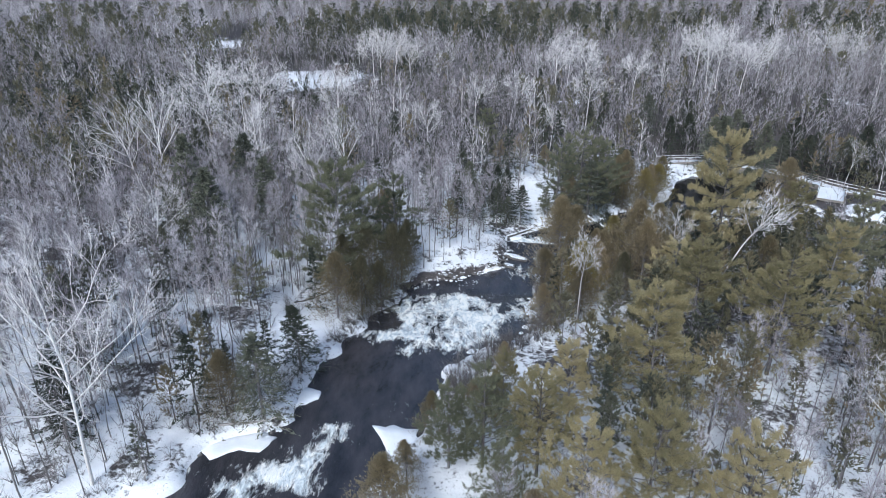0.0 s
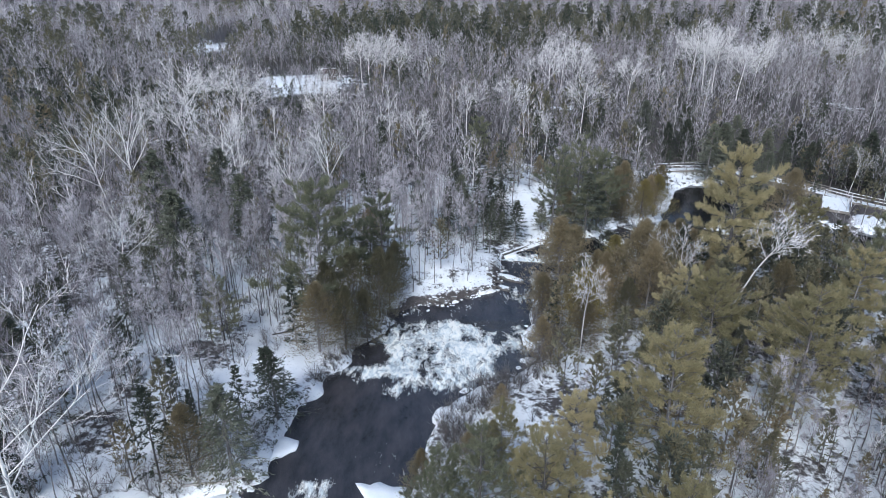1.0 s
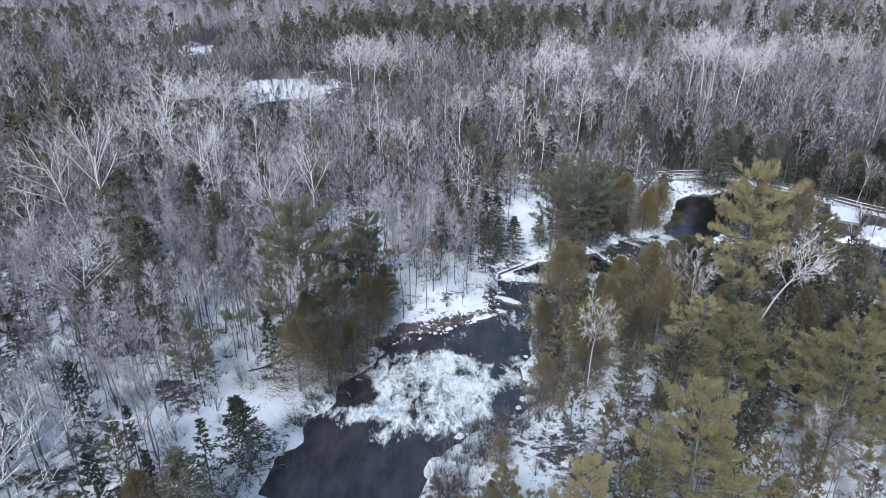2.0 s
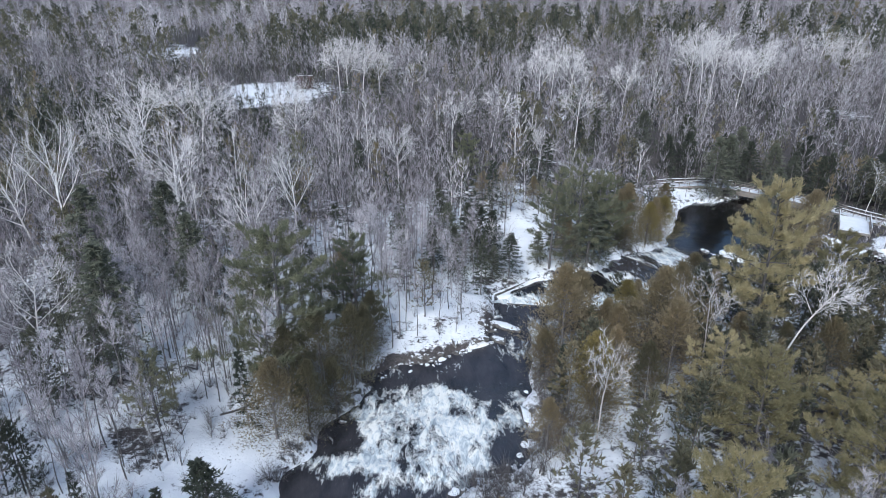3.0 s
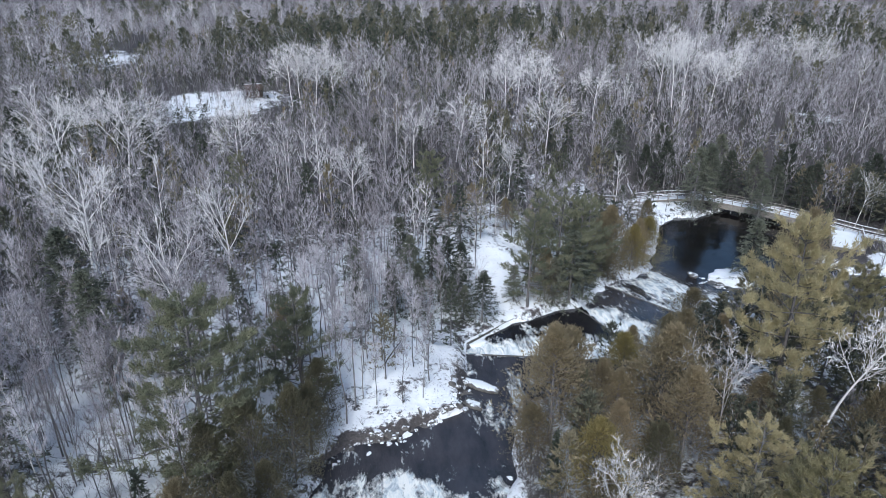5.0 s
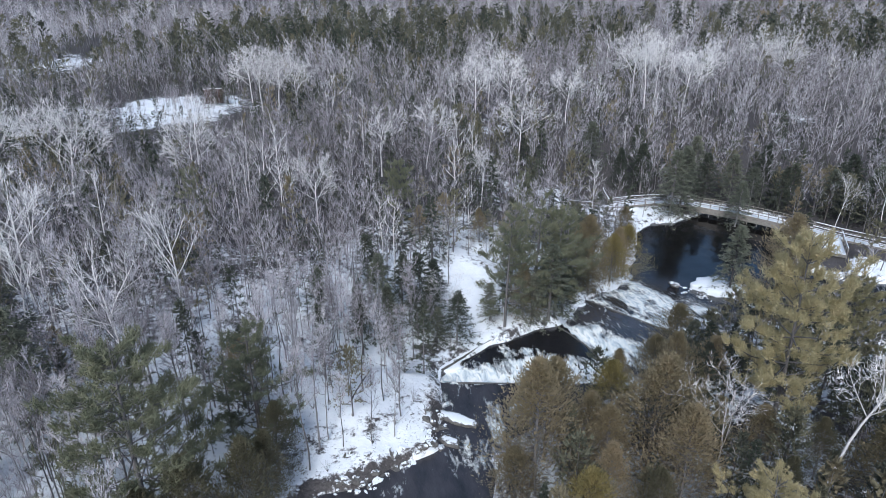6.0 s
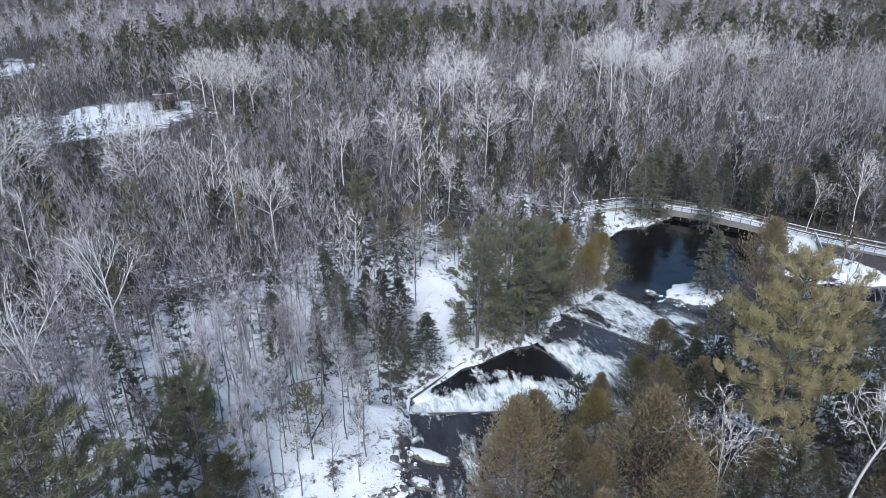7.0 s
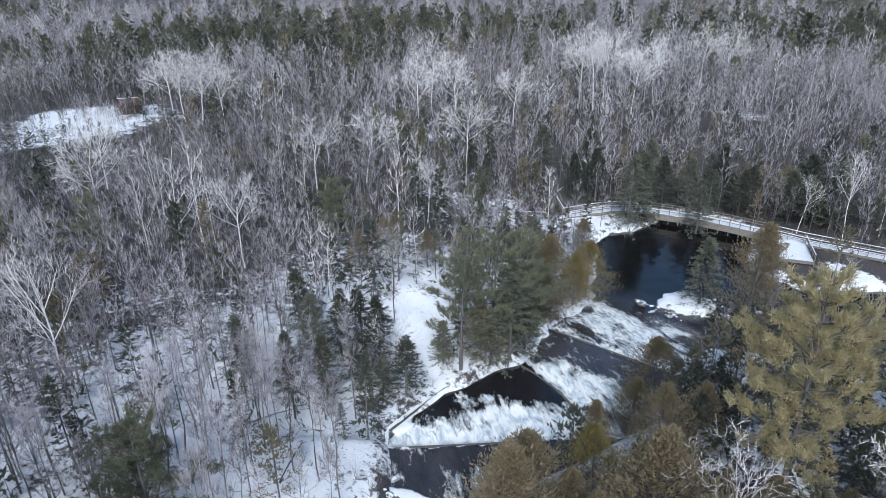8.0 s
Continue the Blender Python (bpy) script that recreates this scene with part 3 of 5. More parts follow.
BIRCHES_FAR = [tree_meshes("birch", fan_tree(rng, 17, n, f, a, 0.065, 0.06, 0.010, 0.04, 8), M["bark_birch"], M["twig_birch"]) for n, f, a in ((8, 0.58, 46), (9, 0.54, 54), (8, 0.5, 40), (9, 0.62, 58))]
NEAR_BIRCH = tree_meshes("birch", fan_tree(rng, 17, 15, 0.40, 58, 0.06, 0.03, 0.0082, 0.02, 8), M["bark_birch"], M["twig_birch"])
DEADS = [tree_meshes("dead_tree", fan_tree(rng, 9, n, f, a, 0.06, 0.026, 0.008, 0.05, 5, b), M["bark_dead"], M["twig_birch"]) for n, f, a, b in ((9, 0.35, 58, 0.55), (6, 0.45, 34, 0.0))]

PLACED = []


def put_trees(name, kinds, was, rows, label, group, wide=1.0, tops=False):
    """Rows of x, y and the height of the tree; with tops the height of its tip over the datum."""
    for i, (x, y, h) in enumerate(rows):
        PLACED.append((x, y, {"pine_tree": 3.0, "cedar_tree": 1.9}.get(name, 1.3)))
        plant(name, kinds[i % len(kinds)], x, y, h - land_at(x, y) if tops else h, was, label, group=group, wide=wide)


PINE, PINE_GROUP = "tall white pine with yellow-green needle plumes on open limbs", "pines by the river"
put_trees("pine_tree", PINES, 16, [(32.3, 68.6, 18)], PINE, PINE_GROUP, 0.95, True)
put_trees("pine_tree", PINES, 16, [(23.2, 51, 12.4), (15.6, 39.5, 13.8), (27.8, 45.4, 13.7), (37.5, 55.2, 12), (35.3, 45.1, 10.5)], PINE, PINE_GROUP, 1.12, True)
put_trees("pine_tree", [PINES[2], PINES[0]], 16, [(22.9, 56.5, 9.8), (30.6, 53.4, 8.6)], "young rounded pine with yellow-green needle plumes", PINE_GROUP, 1.25, True)
DARK_PINE = "broad grey-green pine with dense drooping limbs"
put_trees("pine_tree", PINES_DARK, 16, [(-11.9, 66.2, 15.6), (-6.1, 74.6, 11)], DARK_PINE, PINE_GROUP, 1.2, True)
put_trees("pine_tree", PINES_DARK, 16, [(8.7, 126.5, 5.6), (-18.3, 115.4, 11.2), (20.8, 116.8, 2.6), (-7.9, 86.6, 5)], "olive-green rounded pine among bare trees", PINE_GROUP, 1.15, True)
put_trees("pine_tree", PINES_DARK, 16, [(28.3, 125.5, 8), (-20, 58, 7), (8.3, 115.7, 9.4), (24.2, 95.6, 12.5)], DARK_PINE, PINE_GROUP)
put_trees("pine_tree", PINES_THIN, 16, [(17.3, 91.7, 13.2), (21.2, 94.4, 14.2), (26.2, 98.6, 11.5), (19.6, 98.5, 11)], "slender grey-green pine with thin open limbs beside the wall", PINE_GROUP, 0.95)
put_trees("pine_tree", [PINES_DARK[1], PINES[1], PINES[2]], 16, [(2.8, 35, 9), (6.5, 34, 9), (4.6, 39.6, 7), (0.4, 35, 7.5), (9.4, 38.6, 8), (8.3, 28.8, 8.5), (3.6, 30, 6.5), (12.4, 29, 10), (17.6, 27.5, 9),
                                   (44, 62, 12), (46, 78, 11)], PINE, PINE_GROUP)
CEDAR, CEDAR_GROUP = "dense bronze-brown white cedar with a ragged rounded crown", "cedars by the river"
put_trees("cedar_tree", CEDARS, 9, [(13.7, 68, 10.5), (-10.9, 57.4, 8.3), (15.4, 71, 8.2), (21.8, 67.2, 10.4), (21.9, 62.8, 9.6), (28.5, 80.2, 3.3), (33.7, 85.7, 3.3), (34.2, 60.5, 8.6), (29.4, 66.0, 6.2)], CEDAR, CEDAR_GROUP, 1.32, True)
put_trees("cedar_tree", GOLD_CEDARS, 9, [(14.6, 60.2, 8.2), (21.4, 73, 6.1), (35.0, 105.6, 2.4), (38.2, 108.6, 2.2)], "golden-green white cedar with a dense pointed crown", CEDAR_GROUP, 1.3, True)
put_trees("cedar_tree", CEDARS, 9, [(36.6, 107.8, 7.5), (-17.2, 40.8, 6.5), (27, 74, 8), (18.5, 67, 7), (17.5, 64, 6.5), (18.5, 70.5, 6),
                                    (42.5, 119.5, 7), (31, 103.4, 10), (29.4, 102.6, 9), (19.6, 93, 6.5), (13.8, 113.4, 5.5), (10.2, 110.1, 5), (18.3, 110.8, 5), (22.5, 112, 5.5), (-8, 79.3, 7), (-3.5, 28, 8), (14, 57, 6.5), (31, 75.6, 6.5),
                                    (11.9, 66.4, 5.5), (9.8, 54.8, 5.5), (24.4, 78.6, 5.5), (5.4, 47.2, 3.2), (2.6, 41.2, 3.5), (4.4, 42.8, 3.2), (-0.9, 38.5, 4.5), (-2.5, 33.5, 4), (5.4, 27.5, 5)], CEDAR, CEDAR_GROUP, 1.15)
put_trees("cedar_tree", DARK_CEDARS, 9, [(-10.9, 63.3, 8), (-4.6, 72, 6.5), (-5.9, 66.2, 8.5), (-6.8, 61.6, 6.5), (-8.6, 58.8, 7), (-8.2, 64.2, 9), (-5, 68.8, 7), (26.3, 97.4, 3.6), (28.4, 99.6, 4.6), (30.4, 101.6, 4.4), (24.2, 71, 6.5), (19.4, 61, 6), (26.4, 70, 6), (33, 64.5, 5.5), (28, 61.4, 5)], "dark olive cedar with a dense ragged crown", CEDAR_GROUP, 1.1)
put_trees("spruce_tree", [SPRUCES[1], GREY_SPRUCES[0], SPRUCES[0], SPRUCES[1], GREY_SPRUCES[1]], 9, [(11.6, 88.9, 6.6), (15.9, 92.8, 4.7), (4.8, 89.3, 6.4), (8.7, 95.8, 6.6), (73, 133.5, 8), (-12.7, 47.6, 7.2), (-14.4, 41, 8.4), (-28, 37.5, 8), (-30, 45, 10), (48.4, 150, 10), (7.8, 90.5, 6), (4.1, 94.3, 7), (6.6, 95.4, 7),
                                      (9.5, 92.5, 6), (82.5, 126, 9), (79, 131, 9), (87, 122, 10),
                                      (2, 90, 6), (10.2, 95.5, 6), (-2, 92, 6.5), (3.2, 99, 7), (9.6, 89.3, 4.5), (51.8, 142.5, 8.5), (55.5, 141.5, 10), (63.5, 140.8, 10), (67, 138.4, 9.5), (70.4, 136, 10), (76, 129.8, 9), (85, 119.5, 10), (90, 115, 9.5),
                                      (57, 147, 11), (67, 143, 11), (76, 136, 11), (86, 126, 11)],
          "dark green spruce with drooping boughs", "spruces in the snow", 1.45)
put_trees("spruce_tree", GREY_SPRUCES, 9, [(52.4, 105.2, 2.8), (57, 132.2, 5.8), (59.1, 132.8, 5.9), (66.8, 127.4, 1.2)], "grey-green spruce with wide drooping boughs at the pool", "spruces in the snow", 1.35, True)
put_trees("cedar_tree", [CEDARS[2], CEDARS[0]], 9, [(57, 101.8, 5.4), (58.6, 102.6, 2)], "dark brown-green cedar leaning over the water", CEDAR_GROUP, 1.1, True)
put_trees("spruce_tree", GREY_SPRUCES, 9, [(-25.6, 64.8, 13), (-30.3, 71.2, 12), (-21.9, 76.1, 11), (-26, 81, 12), (-33, 79, 12)], "tall grey-green spruce among bare trees on the bank", "spruces in the snow", 1.25)
put_trees("spruce_tree", GREY_SPRUCES, 9, [(22.4, 92.5, 9.2), (20.4, 92.3, 6), (24.6, 94.4, 6.5)], "dense dark evergreen hanging over the wall", "spruces in the snow", 1.5)
BIRCH, BIRCH_GROUP = "white-barked birch with a pale leafless crown", "birches in the wood"
put_trees("birch_tree", BIRCHES, 17, [(-40.5, 82, 14), (-38, 82.8, 14.5), (-31.9, 64.2, 10), (-15.9, 79.5, 12.5), (-29, 90.7, 9), (-13.9, 89, 11.5), (13.2, 105.8, 5.5), (29.5, 31.5, 9)], BIRCH, BIRCH_GROUP)
put_trees("birch_tree", [NEAR_BIRCH], 17, [(-24.2, 33.4, 16.5)], "spreading pale birch with a wide crown on the bank", BIRCH_GROUP)
put_trees("birch_tree", BIRCHES, 17, [(80, 120.7, 9), (83.4, 115.4, 11.5)], "slender pale birch behind the boardwalk", BIRCH_GROUP, 0.7)
put_trees("birch_tree", BIRCHES_FAR, 17, [(75, 184, 16), (79, 187, 15), (72, 186, 17), (83, 180, 13), (98, 196, 13), (92, 190, 12), (31, 177, 13), (39, 175, 13), (36.5, 190, 13.5),
                                         (34, 150, 12), (-17.5, 186, 13), (-14, 184, 13), (-20, 190, 13), (-9, 178, 12), (7, 138, 10), (15, 142, 10), (21.6, 126, 8.4), (-45, 138, 10.5),
                                         (-24, 145, 10.5), (-2.6, 112.4, 9), (-21.2, 129.7, 11), (-46, 126, 13), (-41, 110, 12), (-36, 123, 13), (-31, 97, 12), (52, 176, 11), (118, 205, 15), (122, 200, 13)], BIRCH, BIRCH_GROUP, 1.1)
put_trees("dead_tree", DEADS[:1], 9, [(12.7, 52.5, 10.3)], "bleached slim dead tree with a broom of twigs on top", "dead trees by the river", 0.75)
put_trees("dead_tree", DEADS[1:], 9, [(25.9, 65.2, 9), (11, 89.6, 7), (30.6, 36.5, 7)],
          "bleached leafless dead tree with crooked limbs", "dead trees by the river")

plant("dead_tree", DEADS[0], 27.4, 59.0, 13.2, 9, "pale dead tree leaning far over among pines", group="dead trees by the river", turn=25, lean=(0, 37), wide=0.8)

# ---- the woods ----
PLACED += [(14.3, 57.6, 2.3), (13.7, 54.6, 2.2)]
CLEAR = [np.array([(9.6, 87.3), (13.9, 89.5), (17.5, 97), (18.4, 105), (14.2, 106.2), (12.8, 99), (11, 92)]),
         np.array([(-45, 210), (-42, 197), (-39, 193), (-34, 187), (-29, 196), (-30, 208), (-39, 206), (-43, 212)]), np.array([(-101, 325), (-91, 262), (-85, 262), (-83, 285), (-91, 327)]),
         np.array([(44, 126), (47, 126), (50, 131), (50, 134), (44, 135)]), np.array([(46.5, 134), (53, 133), (54, 137), (50, 146), (46, 146)]),
         np.array([(70, 112), (73, 108.5), (84, 101), (95, 98), (90, 104), (80, 113)])]
WALK_LINES = [[(33, 139.2), (36.9, 137.6), (43.9, 134.7), (47.4, 135.9), (52, 136.7), (56.2, 136.9), (62.4, 134.9), (69.5, 127.8), (75.4, 120.2), (80.6, 113.2), (84.4, 108.9), (92, 101), (101, 93)],
              [(46.6, 136.8), (47.6, 142), (49.5, 148)], [(75.9, 117.6), (71.9, 111.3)]]


def from_line(x, y, line):
    best = np.full(np.shape(x), 1e9)
    for (ax, ay), (bx, by) in zip(line, line[1:]):
        dx, dy = bx - ax, by - ay
        k = np.clip(((x - ax) * dx + (y - ay) * dy) / (dx * dx + dy * dy), 0, 1)
        best = np.minimum(best, np.hypot(x - ax - k * dx, y - ay - k * dy))
    return best


def allowed(x, y, gap=1.2):
    ok = outside(x, y) > gap
    for c in CLEAR:
        ok &= outside(x, y, c) > 0
    for line, room in zip(WALK_LINES, (2.0, 1.8, 3.6)):
        ok &= from_line(x, y, line) > room
    return ok


def scatter(lo, hi, cell, seed):
    """Jittered places between two ranges from the river, over the part of the land that the valley opens to."""
    g = np.random.default_rng(seed)
    ax = np.arange(-hi, hi, cell)
    x, y = np.meshgrid(ax, ax)
    x = (x + g.uniform(-0.5, 0.5, x.shape) * cell).ravel()
    y = (y + g.uniform(-0.5, 0.5, y.shape) * cell).ravel() + 30
    r, a = np.hypot(x, y - 30), np.degrees(np.arctan2(x, y + 25))
    ok = (r >= lo) & (r < hi) & (a > -43) & (a < 53)
    x, y = x[ok], y[ok]
    ok = allowed(x, y)
    return x[ok], y[ok], g


def sow(name, label, mats, groups):
    """Joins many trees into one mesh: groups of (templates, their height, x, y, heights, turns, tints, material slots)."""
    V, F, T, S, base = [], [], [], [], 0
    for forms, was, x, y, h, turn, tint, slots in groups:
        z = land(x, y)
        pick = np.arange(len(x)) % len(forms)
        for k, (tr, cr) in enumerate(forms):
            idx = np.nonzero(pick == k)[0]
            if not len(idx):
                continue
            for geo, slot in ((tr, slots[0]), (cr, slots[1])):
                v, f = geo.arrays()
                s = (h[idx] / was)[:, None]
                c, sn = np.cos(turn[idx])[:, None], np.sin(turn[idx])[:, None]
                vx = (v[:, 0] * c - v[:, 1] * sn) * s + x[idx][:, None]
                vy = (v[:, 0] * sn + v[:, 1] * c) * s + y[idx][:, None]
                vz = v[:, 2] * s + z[idx][:, None]
                V.append(np.stack([vx, vy, vz], -1).reshape(-1, 3).astype(np.float32))
                F.append((f[None] + (np.arange(len(idx)) * len(v))[:, None, None]).reshape(-1, 3) + base)
                T.append(np.repeat(tint[idx], len(v))), S.append(np.full(len(idx) * len(f), slot, np.int32))
                base += len(idx) * len(v)
    me = mesh_of(name, np.concatenate(V), np.concatenate(F), mats, tint=np.concatenate(T))
    me.polygons.foreach_set("material_index", np.concatenate(S))
    return tagged(new(name, me), label, "woods", kind="stuff")


def conifer_share(x, y, r):
    band = 0.22 + 0.5 * lattice(x, y, 34, 31) + 0.3 * lattice(x, y, 12, 32)
    band = band + 0.5 * smooth(190, 245, r) * (1 - smooth(300, 400, r)) * (0.4 + 0.6 * smooth(-80, 0, x)) * (0.35 + 0.65 * smooth(-0.25, 0.3, lattice(x, y, 42, 71)))
    band = band - 0.28 * smooth(120, 170, r) * (1 - smooth(-70, -20, x))
    right = smooth(4, 14, x - 0.1 * y) * (1 - smooth(85, 105, y)) * smooth(25, 35, y)
    band = band + 0.24 * smooth(-30, -12, x) * (1 - smooth(14, 22, x)) * smooth(74, 82, y) * (1 - smooth(104, 116, y))
    band = band + 0.08 * (1 - smooth(-16, -8, x)) * (1 - smooth(85, 110, y))
    band = band + 0.12 * smooth(70, 90, r) * (1 - smooth(170, 200, r))
    shore = 0.6 * np.exp(-((x - 66) ** 2 + (y - 138) ** 2) / 22 ** 2)
    band = band - 0.22 * smooth(30, 50, x) * smooth(138, 150, y) * (1 - smooth(230, 280, r))
    return band + 0.42 * right + 0.6 * shore


rngw = np.random.default_rng(9)
SHAPES = ((0.19, 0.3), (0.23, 0.25), (0.16, 0.36), (0.21, 0.3), (0.25, 0.26), (0.17, 0.3), (0.19, 0.4), (0.22, 0.33))
NEAR = [bare_tree(rngw, 12, 3, s * 1.15, f, 0.007) for s, f in SHAPES]
CLOSE = [bare_tree(rngw, 12, 4, s, f, 0.006, 0.03, 1.1, 2) for s, f in SHAPES[:5]]
MID = [bare_tree(rngw, 12, 2, s * 1.4, f, 0.008) for s, f in SHAPES]
FAR = [bare_tree(rngw, 12, 1, s * 1.2, f, 0.009) for s, f in SHAPES[:5]]
CONES = (0.16, 0.2, 0.24)
ROUNDS = (0.2, 0.25, 0.3, 0.22)


def cone_set(boughs, per, size):
    return ([spray_tree(rngw, 9, w, boughs, per, size * 0.9, -0.05, (-16, 22), 0.85, 1.0) for w in CONES],
            [spray_tree(rngw, 9, w, boughs, per, size, 0.4, (5, 50), p, 0.5, b, 0.4, 1.3) for w, p, b in zip(ROUNDS, (0.72, 0.6, 0.5, 0.65), (0.03, 0.15, 0.2, 0.1))])


CON_CLOSE, CON_NEAR, CON_MID, CON_FAR = cone_set(59, 22, 0.34), cone_set(34, 8, 0.68), cone_set(26, 5, 0.9), cone_set(20, 6, 0.95)
RINGS = [(0, 60, 2.25, 41, CLOSE, CON_CLOSE), (60, 135, 2.45, 45, NEAR, CON_NEAR), (135, 260, 3.5, 42, MID, CON_MID), (260, 460, 5.0, 43, FAR, CON_FAR), (460, 800, 11.5, 44, FAR, CON_FAR)]
bare_groups, con_groups = [], []
YOUNG_WOOD = np.array([(-48, 197), (-26, 197), (-17, 140), (-33, 140)])
YOUNG_SLOPE = np.array([(-93, 275), (-84, 275), (-66, 200), (-74, 200)])
near_bare = []
for lo, hi, cell, seed, forms, cones in RINGS:
    x, y, g = scatter(lo, hi, cell, seed)
    if lo < 100:
        for px, py, room in PLACED:
            ok = np.hypot(x - px, y - py) > room
            x, y = x[ok], y[ok]
    r = np.hypot(x, y - 30)
    con = g.random(len(x)) < conifer_share(x, y, r)
    if lo < 100:
        # fewer stems where the snow lies open along the shore
        open_shore = (outside(x, y) < 5.5) & (x < 14) & (g.random(len(x)) < 0.15)
        open_shore |= (y < 31) & (x < 0)
        open_shore |= (x > -8) & (x < 2) & (y < 47)
        open_shore |= con & (x > 0) & (x < 10) & (y > 42) & (y < 58)
        open_shore |= (x < -8) & (y < 72) & (g.random(len(x)) < 0.12)
        # a lane of lower growth before the tall pine on the bank
        open_shore |= (np.abs(x + 11.5 - 0.22 * (y - 60)) < 4.6) & (y > 46) & (y < 76) & (g.random(len(x)) < 0.85)
        open_shore |= ~con & (x - 0.1 * y > 1) & (y < 88) & (g.random(len(x)) < 0.35)
        open_shore |= ~con & (x > 3) & (x < 18) & (y > 42) & (y < 72) & (g.random(len(x)) < 0.65)
        # open snow on the far side of the river
        for px, py, room in ((26.5, 45.5, 3.2), (20.5, 57, 3.2), (16.5, 57.2, 2), (9.8, 47.2, 2)):
            open_shore |= (np.hypot(x - px, y - py) < room) & (con | (g.random(len(x)) < 0.5))
        x, y, r, con = x[~open_shore], y[~open_shore], r[~open_shore], con[~open_shore]
    low = 1 - 0.38 * smooth(1, 8, x - 0.1 * y) * (1 - smooth(82, 95, y))
    h = g.uniform(6.5, 11.8, len(x)) * low * (1 + 0.15 * lattice(x, y, 30, 33)) * (1 + 0.25 * smooth(150, 300, r))
    # young growth before the far clearings
    young = 1 - 0.5 * np.maximum(1 - smooth(0, 6, outside(x, y, YOUNG_WOOD)), 1 - smooth(0, 8, outside(x, y, YOUNG_SLOPE)))
    h = h * young
    turn, tint = g.uniform(0, 6.28, len(x)), np.clip(0.46 + 0.36 * lattice(x, y, 25, 34) + g.normal(size=len(x)) * 0.25, 0, 0.99)
    white = g.random(len(x)) < (0.02 if lo == 0 else 0.025) + 0.06 * smooth(0.1, 0.6, lattice(x, y, 28, 36))
    b, w = ~con & ~white, ~con & white
    if lo == 0:
        order = np.argsort(np.hypot(x - 0, y - 62) + 30 * ~b)
        pick = order[:290]
        pick = pick[b[pick]]
        near_bare = [(x[i], y[i], h[i]) for i in pick]
        b[pick] = False
    bare_groups.append((forms, 12, x[b], y[b], h[b], turn[b], tint[b], (0, 1)))
    bare_groups.append((forms, 12, x[w], y[w], h[w] * 1.12, turn[w], tint[w], (2, 3)))
    hc = g.uniform(3.5, 9.0, len(x)) * (1 + 0.75 * smooth(170, 260, r) * g.uniform(0.2, 1.0, len(x)))
    hc = hc * (1 - 0.2 * smooth(4, 14, x - 0.1 * y) * (1 - smooth(85, 105, y)))
    hc = hc * young
    shade = np.clip(tint + 0.25 * lattice(x, y, 60, 35) + 0.3 * smooth(4, 14, x - 0.1 * y) * (1 - smooth(85, 105, y)), 0, 0.99)
    spire = con & (g.random(len(x)) < 0.5 - 0.35 * smooth(4, 14, x - 0.1 * y) * (1 - smooth(85, 105, y)) + 0.3 * lattice(x, y, 40, 37))
    soft = con & ~spire
    if lo == 0:
        # the conifers nearest to the water stand as things of their own
        for which, kinds, mat, name, label, group in ((spire, cones[0], "spruce", "spruce_tree", "small dark spruce among bare winter trees", "spruces in the snow"),
                                                      (soft, cones[1], "far_conifer", "conifer_tree", "olive-green young conifer among bare winter trees", "young conifers by the river")):
            made = [tree_meshes(name, k, M["bark_grey"], M[mat]) for k in kinds]
            idx = np.nonzero(which)[0][:260]
            for n_, i in enumerate(idx):
                plant(name, made[n_ % len(made)], x[i], y[i], hc[i], 9, label, group=group)
            which[idx] = False
    con_groups.append((cones[0], 9, x[spire], y[spire], hc[spire] * 1.1, turn[spire], shade[spire], (0, 1)))
    con_groups.append((cones[1], 9, x[soft], y[soft], hc[soft], turn[soft], shade[soft], (0, 2)))
x, y, g = scatter(0, 75, 3.1, 51)
ok = (x - 0.1 * y > 4) & (y > 27) & (y < 90) & (g.random(len(x)) < 0.75)
for px, py, room in ((26.5, 45.5, 3.2), (20.5, 57, 3.2), (16.5, 57.2, 2), (9.8, 47.2, 2)):
    ok &= np.hypot(x - px, y - py) > room
for px, py, room in PLACED:
    ok &= np.hypot(x - px, y - py) > room
x, y = x[ok], y[ok]
con_groups.append((cone_set(45, 11, 0.55)[1], 9, x, y, g.uniform(3.5, 8, len(x)), g.uniform(0, 6.28, len(x)), g.uniform(0.2, 0.95, len(x)), (0, 2)))
x, y, g = scatter(115, 250, 3.7, 59)
ok = (x > 25) & (y > 140) & (g.random(len(x)) < 0.6)
x, y = x[ok], y[ok]
bare_groups.append((MID, 12, x, y, g.uniform(7, 11.5, len(x)), g.uniform(0, 6.28, len(x)), g.uniform(0.35, 0.95, len(x)), (0, 1)))
x, y, g = scatter(0, 45, 2.4, 60)
ok = (x > 16) & (y < 50) & (y > 28) & (g.random(len(x)) < 0.6)
x, y = x[ok], y[ok]
bare_groups.append((NEAR, 12, x, y, g.uniform(4, 8, len(x)), g.uniform(0, 6.28, len(x)), g.uniform(0.05, 0.6, len(x)), (0, 1)))
x, y, g = np.random.default_rng(72).uniform(-52, -27, 420), np.random.default_rng(73).uniform(180, 214, 420), np.random.default_rng(74)
ok = (outside(x, y, CLEAR[1]) < 0) & (np.hypot(x + 31.5, y - 203) > 3.5) & (g.random(len(x)) < 0.2 + 0.8 * smooth(-7, -1, outside(x, y, CLEAR[1])))
x, y = x[ok], y[ok]
bare_groups.append((MID, 12, x, y, g.uniform(2.5, 6, len(x)), g.uniform(0, 6.28, len(x)), g.uniform(0.1, 0.7, len(x)), (0, 1)))
